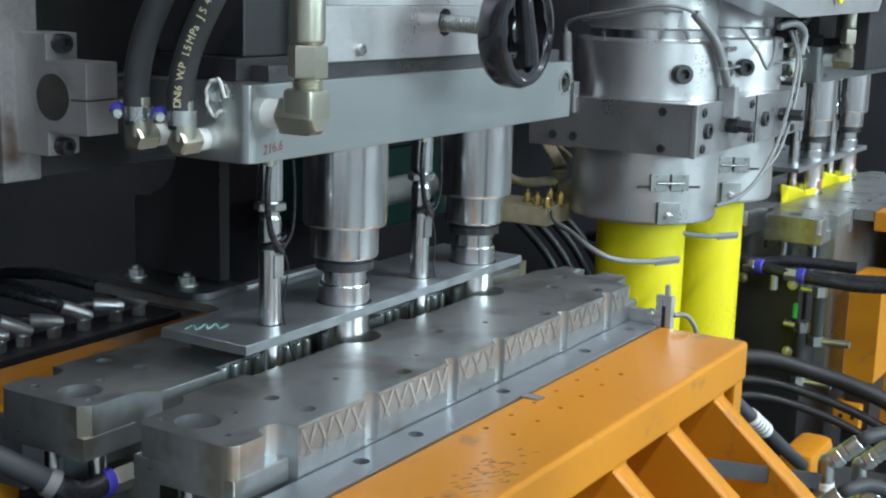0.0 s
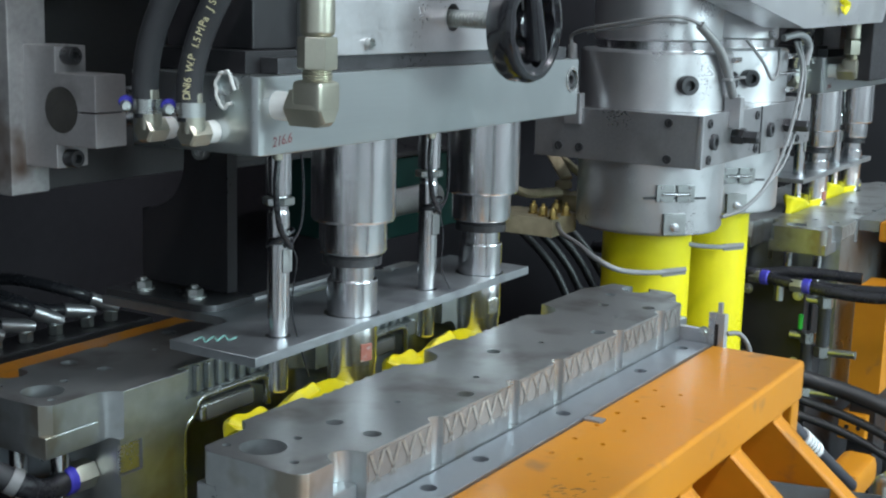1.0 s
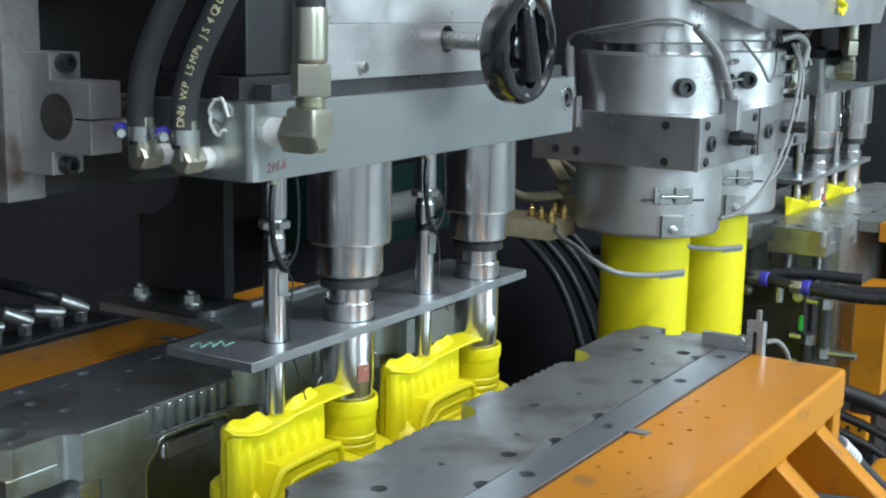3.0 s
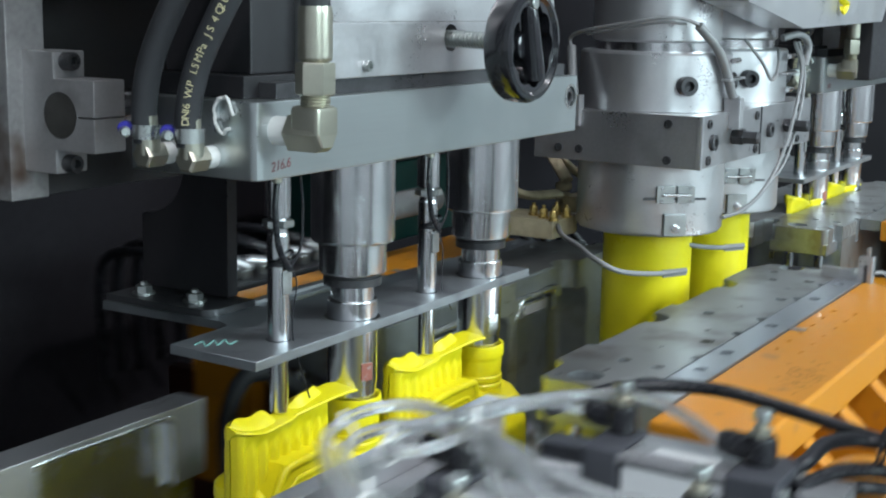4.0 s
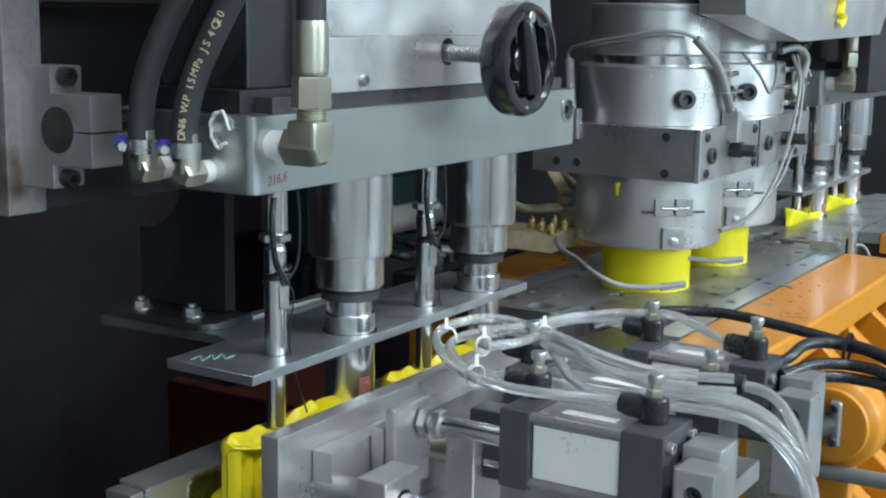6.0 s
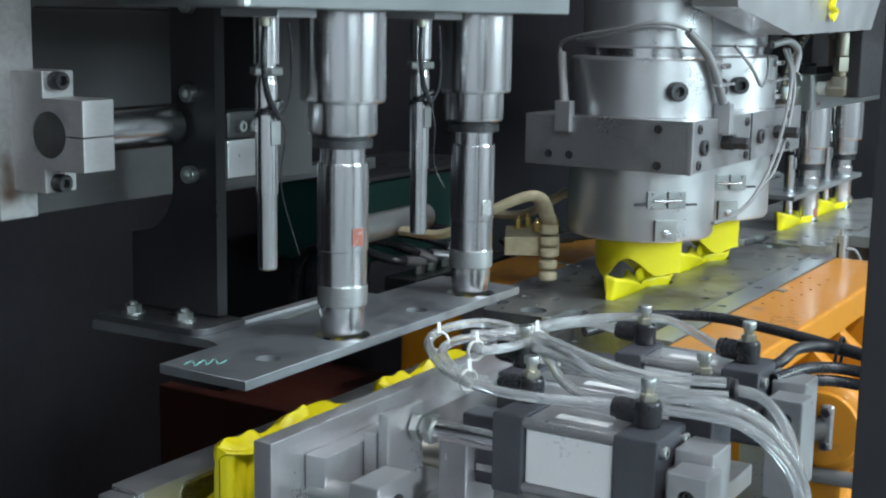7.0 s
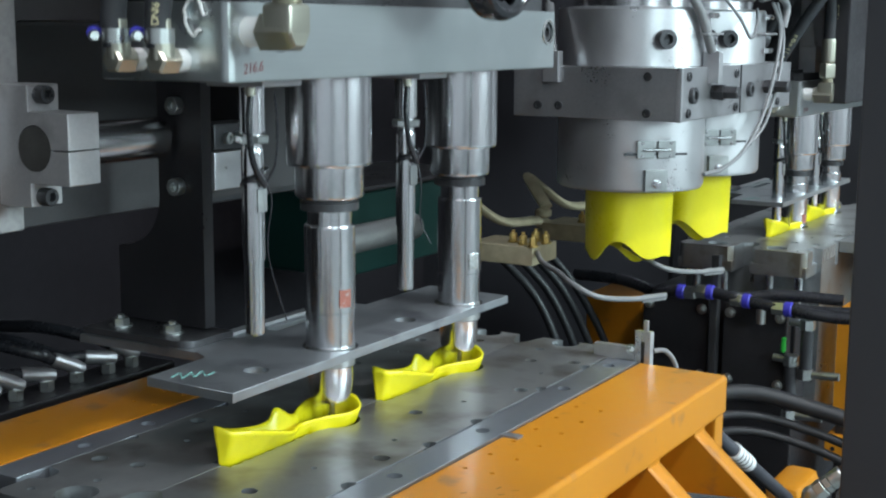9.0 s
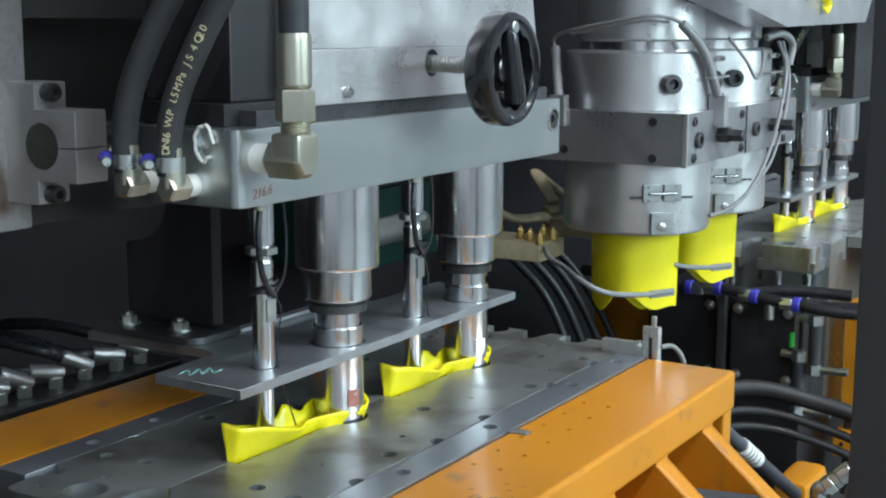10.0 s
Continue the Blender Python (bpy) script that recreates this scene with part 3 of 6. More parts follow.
# ---- fixed stripper plate and its arm ----
def stripper():
    st = thing("stripper_plate", (1.04, 0.72, -0.299), "grey steel stripper plate on a black bolted arm", "machine plate")
    bm = prism(bmesh.new(), [(0.804, 0.669), (1.277, 0.672), (1.279, 0.776), (1.15, 0.776), (1.15, 0.800), (0.958, 0.800), (0.958, 0.930), (0.889, 0.930), (0.893, 0.785), (0.884, 0.766), (0.806, 0.764)],
               -0.2995, -0.2912, bevel=0.0008)
    cut = bmesh.new()
    for x in PIN_X:
        rod(cut, (x, Y0, -0.31), (x, Y0, -0.28), 0.0262, 40)
    for x in SIDE_X:
        rod(cut, (x, Y0, -0.31), (x, Y0, -0.28), 0.0112, 28)
    box(cut, 1.0, 1.09, 0.779, 0.792, -0.31, -0.28, bevel=0)
    part("plate", carve(bm, cut), PLATE, st, "milled grey plate with round pin holes")
    part("rear_bar", boxes((0.962, 1.15, 0.8005, 0.813, -0.2990, -0.2880), bevel=0.0015), GREYPLATE, st)
    # arm in the y-z plane with curved gusset
    out = [(0.829, -0.2868), (0.829, 0.10), (0.884, 0.10), (0.884, -0.150)]
    for i in range(9):
        a = radians(90 * i / 8)
        out.append((0.934 - 0.050 * math.cos(a), -0.163 - 0.050 * math.sin(a)))
    out += [(0.940, -0.215), (0.940, -0.2868)]
    bm = plane_prism(bmesh.new(), Matrix(((0, 0, 1, 0.955), (1, 0, 0, 0), (0, 1, 0, 0), (0, 0, 0, 1))), out, 0.014)
    nearer(part("arm", bm, BLACK, st, "black painted arm with a curved gusset", smooth=False), 0.985)
    part("foot", prism(bmesh.new(), [(0.893, 0.812), (0.897, 0.803), (0.905, 0.797), (0.957, 0.797), (0.957, 0.929), (0.893, 0.929)], -0.2908, -0.2845, bevel=0.0008), DARKSTEEL, st)
    for x, y in ((0.914, 0.900), (0.918, 0.838)):
        part("foot_bolt", hex_bolt(bmesh.new(), (x, y, -0.2845), (0, 0, 1), 0.0075, 0.0085), ZINC, st, "zinc hex bolt")
    for z in (-0.0732, -0.1505, 0.01):
        nearer(part("arm_screw", cap_screw(bmesh.new(), (0.955, 0.858, z), (-1, 0, 0), 0.0085, 0.009), ZINC, st), 0.985)
    for cx, cy, ang, ln in ((0.822, 0.7469, 12.6, 0.0167), (0.8232, 0.7413, -132.9, 0.0204), (0.8269, 0.7382, 22.3, 0.0231), (0.8312, 0.7353, -131.3, 0.0194), (0.8353, 0.7329, 24.8, 0.023), (0.8389, 0.7298, -130.5, 0.0208), (0.8403, 0.7238, 13.3, 0.0167)):
        part("chalk_stroke", obox(bmesh.new(), Matrix.Translation((cx, cy, -0.2909)) @ Matrix.Rotation(radians(ang), 4, "Z"), ln * 0.8, 0.0012, 0.0004, 0), CHALK, st, "smeared green chalk stroke")
    return st


# ---- fixed girder, clamp and shaft ----
def girder():
    g = thing("machine_girder", (1.1, 1.03, -0.19), "dark steel girder with a scaled end plate", "machine frame")
    bm = box(bmesh.new(), 0.86, 1.30, 0.975, 1.09, -0.190, 0.25, bevel=0.002)
    cut = box(bmesh.new(), 0.868, 1.22, 0.95, 1.06, -0.125, 0.006, bevel=0.006)
    part("beam", carve(bm, cut), GIRDER, g)
    bm = box(bmesh.new(), 0.815, 0.86, 0.965, 1.11, -0.190, 0.26, bevel=0.002)
    part("end_plate", bm, RUSTY, g, "scaled end plate with rust at the foot")
    c = thing("shaft_clamp", (0.845, 0.93, -0.143), "milled steel split clamp gripping a round shaft", "clamp")
    # block and flange on the end plate; the shaft ends flush in the block
    bm = box(bmesh.new(), 0.832, 0.870, 0.8735, 0.956, -0.1405, -0.0755, bevel=0.0018)
    box(bm, 0.8325, 0.870, 0.924, 0.966, -0.1625, -0.0515, bevel=0.0015)
    cut = rod(bmesh.new(), (0.80, 0.917, -0.1085), (0.90, 0.917, -0.1085), 0.0212, 48)
    box(cut, 0.80, 0.90, 0.85, 0.905, -0.1098, -0.1082, bevel=0)
    part("body", carve(bm, cut), CLAMPSTEEL, c)
    for z in (-0.0605, -0.1535):
        part("clamp_screw", cap_screw(bmesh.new(), (0.8465, 0.924, z), (0, -1, 0), 0.0085, 0.012), DARKSTEEL, c)
    s = rod(bmesh.new(), (0.8335, 0.917, -0.1085), (0.990, 0.917, -0.1085), 0.0210, 48, 0.001)
    part("shaft", s, CHROME, c, "round polished shaft")
    part("shaft_end", rod(bmesh.new(), (0.8322, 0.917, -0.1085), (0.8334, 0.917, -0.1085), 0.0206, 48), DARKEND, c, "dark turned shaft end")
    for top in (g, c):
        for ob in top.children:
            nearer(ob, 0.945)
    # guide and slide behind the pins
    b = thing("rear_slide", (1.2, 1.0, -0.17), "pale steel slide block with cap screws on a rear rail", "machine part")
    part("rail", boxes((1.070, 1.36, 0.922, 0.945, -0.185, -0.170), bevel=0.002), DARKSTEEL, b)
    part("block", boxes((1.055, 1.105, 0.900, 0.93, -0.168, -0.128), bevel=0.002), ALU, b)
    part("head_block", boxes((1.055, 1.118, 0.900, 0.93, -0.127, -0.098), bevel=0.004), DARKSTEEL, b)
    for x in (1.074, 1.092, 1.110):
        part("cap_screw", cap_screw(bmesh.new(), (x, 0.900, -0.114), (0, -1, 0), 0.0062, 0.006), ZINC, b)
    p = thing("round_bar", (1.48, 0.99, -0.28), "round grey steel tie bar behind the pins", "bar")
    part("bar", rod(bmesh.new(), (1.385, 1.00, -0.280), (1.60, 1.00, -0.280), 0.019, 32, 0.002), STEEL, p)
    q = thing("cabinet", (1.78, 1.15, -0.37), "dark green painted machine housing", "machine housing")
    part("body", boxes((1.60, 1.98, 1.12, 1.30, -0.37, -0.245), bevel=0.006), GREEN, q)
    part("lid", boxes((1.595, 1.985, 1.115, 1.31, -0.2445, -0.236), bevel=0.003), DARKSTEEL, q)


# ---- mould halves ----
NOTCH_X = (0.841, 0.966, 1.050, 1.184, 1.29)


def mould_half(side):
    """side -1: half near the hall aisle, +1: the half behind. Closed and lowered."""
    def fy(y):
        return Y0 + (Y0 - y) * side
    name = "mould_half"
    ob = thing(name, (1.04, fy(0.64), TOP - 0.30), "grey ground steel blow mould half with drilled top plate", "mould", "mould halves")
    edge = [(0.690, 0.588), (0.716, 0.588)]
    for i in range(9):
        a = radians(180 - 180 * i / 8)
        edge.append((0.731 + 0.014 * math.cos(a), 0.590 + 0.012 * math.sin(a)))
    edge.append((0.7455, 0.58))
    for nx in NOTCH_X:
        for i in range(9):
            a = radians(180 - 180 * i / 8)
            edge.append((nx + 0.0085 * math.cos(a), 0.58 + 0.0085 * math.sin(a)))
    edge += [(1.345, 0.58), (1.352, 0.600), (1.380, 0.600), (1.391, 0.610), (1.391, 0.684), (1.360, 0.690), (1.348, 0.70)]
    edge += [(0.750, 0.70), (0.744, 0.690), (0.735, 0.684), (0.690, 0.684), (0.682, 0.676)]
    for i in range(4):
        a = radians(180 + 90 * i / 4)
        edge.append((0.692 + 0.012 * math.cos(a), 0.600 + 0.012 * math.sin(a)))
    # plan with y mirrored for the rear half
    outline = [(x, fy(y)) for x, y in edge]
    bm = prism(bmesh.new(), outline, TOP - 0.040, TOP, bevel=0.0008)
    holes = bmesh.new()
    for x, y, r, d in [(0.712, 0.648, 0.0175, 0.05), (1.378, 0.648, 0.0165, 0.05), (0.788, 0.640, 0.0068, 0.02), (0.783, 0.601, 0.0072, 0.02),
                       (0.912, 0.597, 0.0075, 0.02), (1.043, 0.645, 0.0068, 0.02), (1.169, 0.597, 0.0075, 0.02), (1.283, 0.645, 0.0068, 0.02),
                       (1.30, 0.600, 0.0075, 0.02), (1.335, 0.66, 0.006, 0.02), (0.742, 0.640, 0.0035, 0.01), (0.70, 0.61, 0.0035, 0.01), (0.70, 0.672, 0.0035, 0.01),
                       (0.86, 0.63, 0.003, 0.01), (1.10, 0.625, 0.003, 0.01), (0.96, 0.615, 0.003, 0.01), (1.24, 0.61, 0.003, 0.01)]:
        rod(holes, (x, fy(y), TOP - d), (x, fy(y), TOP + 0.01), r, 24)
    for xc, px in zip(JUG_X, PIN_X):
        rod(holes, (px, Y0, TOP - 0.30), (px, Y0, TOP + 0.01), 0.0275, 40)
        y1, y2 = sorted((fy(0.6895), fy(0.72)))
        box(holes, xc - 0.101, xc + 0.060, y1, y2, TOP - 0.026, TOP + 0.01, bevel=0)
        y1, y2 = sorted((fy(0.664), fy(0.73)))
        box(holes, xc - 0.086, xc + 0.014, y1, y2, TOP - 0.06, TOP - 0.0275, bevel=0.006, segs=3)
    plate = part("top_plate", carve(bm, holes), MOULD, ob, "ground top plate with screw holes", extra=(MOULDSIDE,))
    for x, y, r in ((0.788, 0.640, 0.0068), (0.783, 0.601, 0.0072), (0.912, 0.597, 0.0075), (1.043, 0.645, 0.0068), (1.169, 0.597, 0.0075), (1.283, 0.645, 0.0068), (1.30, 0.600, 0.0075)):
        part("sunk_screw", cap_screw(bmesh.new(), (x, fy(y), TOP - 0.0185), (0, 0, 1), r * 0.80, 0.0090), DARKSTEEL, plate)
    for f in plate.data.polygons:
        f.material_index = 1 if abs(f.normal.z) < 0.6 else 0
    # main body with jug cavities
    y1, y2 = sorted((fy(0.58), fy(0.70)))
    bm = box(bmesh.new(), 0.7455, 1.345, y1, y2, TOP - 0.30, TOP - 0.0401, bevel=0)
    cav = bmesh.new()
    for xc, px in zip(JUG_X, PIN_X):
        rod(cav, (px, Y0, TOP - 0.12), (px, Y0, TOP + 0.01), 0.0275, 40)
        y1, y2 = sorted((fy(0.645), fy(0.76)))
        box(cav, xc - 0.104, xc + 0.116, y1, y2, TOP - 0.285, TOP - 0.041, bevel=0.018, segs=4)
        y1, y2 = sorted((fy(0.664), fy(0.76)))
        box(cav, xc - 0.086, xc + 0.014, y1, y2, TOP - 0.09, TOP - 0.03, bevel=0)
    box(cav, 0.74, 0.7705, *sorted((fy(0.696), fy(0.76))), TOP - 0.072, TOP - 0.045, bevel=0)
    body = part("body", carve(bm, cav), MOULDSIDE, ob, "machined body with polished jug cavities")
    part("locating_key", boxes((0.7462, 0.7695, *sorted((fy(0.6958), fy(0.6985))), TOP - 0.071, TOP - 0.046), bevel=0.001), MILLED, body, "bright locating key")
    for xc in JUG_X:
        for i in range(9):
            x = xc - 0.096 + i * 0.0145
            y1, y2 = sorted((fy(0.6893), fy(0.6950)))
            part("flash_rib", boxes((x, x + 0.007, y1, y2, TOP - 0.0255, TOP - 0.001), bevel=0.0022), MOULDSIDE, body)
        y1, y2 = sorted((fy(0.660), fy(0.694)))
        bm = box(bmesh.new(), xc - 0.074, xc + 0.002, y1, y2, TOP - 0.057, TOP - 0.037, bevel=0.006, segs=4)
        core = part("handle_core", bm, MILLED, body, "polished handle core")
        y1, y2 = sorted((fy(0.6935), fy(0.6943)))
        part("core_face", boxes((xc - 0.068, xc - 0.004, y1, y2, TOP - 0.0535, TOP - 0.0405), bevel=0), DULLMARK, core)
        line = [(xc - 0.102, TOP - 0.20), (xc - 0.102, TOP - 0.12), (xc - 0.102, TOP - 0.062), (xc - 0.099, TOP - 0.050), (xc - 0.090, TOP - 0.043), (xc - 0.085, TOP - 0.036), (xc - 0.078, TOP - 0.0295), (xc - 0.06, TOP - 0.0285),
                (xc - 0.01, TOP - 0.0285), (xc + 0.006, TOP - 0.030), (xc + 0.012, TOP - 0.038), (xc + 0.013, TOP - 0.058)]
        part("cavity_rim", tube(bmesh.new(), [(x, fy(0.6968), z) for x, z in line], 0.0036, 10, 6), MILLED, body, "polished rounded cavity rim")
    # stepped lower end plates
    for x0, x1 in ((0.690, 0.7440), (1.3470, 1.385)):
        y1, y2 = sorted((fy(0.592), fy(0.676)))
        part("end_block", boxes((x0 - 0.009, x1 + 0.001, *sorted((fy(0.5872), fy(0.6850))), TOP - 0.0435, TOP - 0.0245), bevel=0.002), MOULDSIDE, ob)
        for y in (0.610, 0.660):
            part("guide_rod", rod(bmesh.new(), ((x0 + x1) / 2, fy(y), TOP - 0.30), ((x0 + x1) / 2, fy(y), TOP - 0.0435), 0.008, 16), CHROME, ob)
    # ground side bands with scribed crosses
    spans = [(0.747, 0.832)] + [(a + 0.0095, b - 0.0095) for a, b in zip(NOTCH_X, NOTCH_X[1:])] + [(1.2995, 1.344)]
    for a, b in spans:
        y1, y2 = sorted((fy(0.5796), fy(0.581)))
        band = part("side_band", boxes((a, b, y1, y2, TOP - 0.0235, TOP - 0.002), bevel=0), DULLMARK, ob, "dull blasted band with scribed crosses")
        n = max(1, round((b - a) / 0.022))
        w = (b - a) / n
        if side > 0:
            continue
        for i in range(n):
            cx, dip = a + (i + 0.5) * w, 0.0015 * math.sin(7 * i + 40 * a)
            for sgn in (-1, 1):
                # tapered stroke from the upper corner across to a flared foot
                bm = bmesh.new()
                line = [(0.40, -0.0025, 0.0020), (0.05, -0.0165 + dip, 0.0014), (-0.10, -0.0215 + dip, 0.0013), (-0.16, -0.0245 + dip, 0.0020)]
                for y in (fy(0.5788), fy(0.5797)):
                    rows = [(bm.verts.new((cx + sgn * w * u - h, y, TOP + z)), bm.verts.new((cx + sgn * w * u + h, y, TOP + z))) for u, z, h in line]
                    for p, q in zip(rows, rows[1:]):
                        bm.faces.new((p[0], p[1], q[1], q[0]))
                part("scribed_line", bm, SCRIBE, band, smooth=False)
    return ob


# ---- orange platens ----
def platen(side):
    def fy(y):
        return Y0 + (Y0 - y) * side

    def sp(a, b):
        return sorted((fy(a), fy(b)))
    ob = thing("platen", (1.0, fy(0.50), TOP - 0.35), "orange painted ribbed clamping platen with a polished steel strip", "platen", "clamping platens")
    y1, y2 = sp(0.439, 0.5425)
    bm = box(bmesh.new(), 0.62 if side < 0 else 0.715, 1.346, y1, y2, TOP - 0.044, TOP - 0.001, bevel=0.005, segs=3)
    holes = bmesh.new()
    for r, y in enumerate((0.5245, 0.4985)):
        for i in range(6):
            rod(holes, (0.930 + i * 0.0432, fy(y), TOP - 0.02), (0.930 + i * 0.0432, fy(y), TOP + 0.01), 0.0026, 16)
    box(holes, 1.022, 1.036, *sp(0.523, 0.55), TOP - 0.004, TOP + 0.01, bevel=0)
    part("flange", carve(bm, holes), ORANGE, ob, "orange flange with small tapped holes")
    part("key", boxes((1.0235, 1.0345, *sp(0.524, 0.5415), TOP - 0.0038, TOP + 0.0004), bevel=0.0004), GREYPLATE, ob, "grey key set in the flange")
    # outer end web, back web and sloping ribs
    part("end_web", boxes((1.318, 1.3445, *sp(0.441, 0.53), TOP - 0.106, TOP - 0.038), bevel=0.005), ORANGE, ob)
    if side > 0:
        part("end_web", boxes((0.7165, 0.742, *sp(0.443, 0.540), TOP - 0.22, TOP - 0.040), bevel=0.006), ORANGE, ob)
    part("back_web", boxes((0.62 if side < 0 else 0.86, 1.338, *sp(0.507, 0.5415), TOP - 0.55, TOP - 0.035), bevel=0.002), ORANGE, ob)
    for i in range(6 if side < 0 else 3):
        x = 1.266 - i * 0.123
        bm = bmesh.new()
        prof = [(0.4402, -0.030), (0.4402, -0.0455), (0.262, -0.190), (0.262, -0.36), (0.512, -0.36), (0.512, -0.030)]
        plane_prism(bm, Matrix(((0, 0, 1, x - 0.0145), (1, 0, 0, 0), (0, 1, 0, TOP), (0, 0, 0, 1))), [(fy(a), b) for a, b in prof], 0.029)
        bmesh.ops.recalc_face_normals(bm, faces=bm.faces)
        lo, hi = sp(0.447, 0.2615)
        es = [e for e in bm.edges if abs(e.verts[0].co.x - e.verts[1].co.x) < 1e-4 and all(lo <= v.co.y <= hi and v.co.z < TOP - 0.04 for v in e.verts)]
        bmesh.ops.bevel(bm, geom=es, offset=0.0085, segments=4, affect="EDGES", profile=0.5)
        # cast fillets run up into the flange
        arc = [(x + 0.0140, TOP - 0.040), (x + 0.0140, TOP - 0.062)]
        arc += [(x + 0.0145 + 0.017 * (1 - math.cos(radians(15 * q))), TOP - 0.062 + 0.0185 * math.sin(radians(15 * q))) for q in range(1, 7)]
        y1, y2 = sp(0.4500, 0.512)
        plane_prism(bm, Matrix(((1, 0, 0, 0), (0, 0, 1, y1), (0, 1, 0, 0), (0, 0, 0, 1))), arc, y2 - y1)
        bmesh.ops.recalc_face_normals(bm, faces=bm.faces)
        part("rib", bm, ORANGE, ob)
    bm = box(bmesh.new(), 0.66 if side < 0 else 0.712, 1.345, *sp(0.5432, 0.5785), TOP - 0.06, TOP - 0.0005, bevel=0.0008)
    holes = bmesh.new()
    for x in (0.803, 0.881, 1.028, 1.199, 1.31):
        rod(holes, (x, fy(0.563), TOP - 0.02), (x, fy(0.563), TOP + 0.01), 0.0068, 24)
    st = part("steel_strip", carve(bm, holes), STRIP, ob, "polished steel strip with screw holes")
    for x in (0.803, 0.881, 1.028, 1.199, 1.31):
        part("sunk_screw", cap_screw(bmesh.new(), (x, fy(0.563), TOP - 0.014), (0, 0, 1), 0.006, 0.009), DARKSTEEL, st)
    part("bed", boxes((0.67, 1.40, *sp(0.5790, 0.694), TOP - 0.36, TOP - 0.304), bevel=0.002), GREYPLATE, ob)
    if side < 0:
        # scuffs where tools have scraped the paint
        bm = bmesh.new()
        rng = random.Random(5)
        for k in range(70):
            u, v = rng.gauss(0, 0.36), rng.gauss(0, 0.36)
            m = Matrix.Translation((0.835 + 0.075 * u, 0.470 + 0.028 * v, TOP - 0.0010)) @ Matrix.Rotation(radians(-35 + rng.gauss(0, 12)), 4, "Z")
            if 0.444 < m.translation.y < 0.50:
                obox(bm, m, rng.uniform(0.002, 0.008), rng.uniform(0.0006, 0.0016), 0.0003, 0)
        part("scuff_marks", bm, SCUFF, ob, "short brown scuffs in the paint", smooth=False)
        # limit switch tab at the end
        bm = prism(bmesh.new(), [(1.347, 0.530), (1.352, 0.528), (1.352, 0.546), (1.347, 0.548)], TOP - 0.05, TOP + 0.034)
        tab = part("switch_tab", bm, CASTALU, ob, "slotted grey switch tab with a cable", smooth=False)
        part("tab_fork", boxes((1.347, 1.352, 0.5335, 0.5385, TOP + 0.0341, TOP + 0.046), bevel=0.0008), CASTALU, tab)
        # slot is not cut: a black strip stands for the shade inside it
        part("tab_slot", boxes((1.3462, 1.3468, 0.5365, 0.5405, TOP - 0.01, TOP + 0.022), bevel=0), BLACK, tab)
        part("tab_screw", hex_bolt(bmesh.new(), (1.346, 0.552, TOP + 0.012), (-1, 0, 0), 0.004, 0.006), ZINC, tab)
        part("tab_cable", tube(bmesh.new(), [(1.352, 0.528, TOP + 0.012), (1.365, 0.518, TOP + 0.010), (1.372, 0.508, TOP - 0.010), (1.374, 0.504, TOP - 0.06)], 0.0028, 10), CABLE, tab)
        part("tab_bracket", boxes((1.3465, 1.356, 0.5485, 0.598, TOP - 0.014, TOP + 0.014), bevel=0.001), GREYPLATE, tab)
    return ob


# ---- jugs, parisons, flash ----
def loft(bm, rings):
    vs = [[bm.verts.new(p) for p in r] for r in rings]
    n = len(vs[0])
    for a, b in zip(vs, vs[1:]):
        for i in range(n):
            bm.faces.new((a[i], a[(i + 1) % n], b[(i + 1) % n], b[i]))
    bm.faces.new(vs[0])
    bm.faces.new(vs[-1])
    return bm


def oval(cx, cy, z, ax, ay, power=3.2, n=48):
    out = []
    for i in range(n):
        a = 2 * math.pi * i / n
        c, s = math.cos(a), math.sin(a)
        out.append((cx + ax * math.copysign(abs(c) ** (2 / power), c), cy + ay * math.copysign(abs(s) ** (2 / power), s), z))
    return out


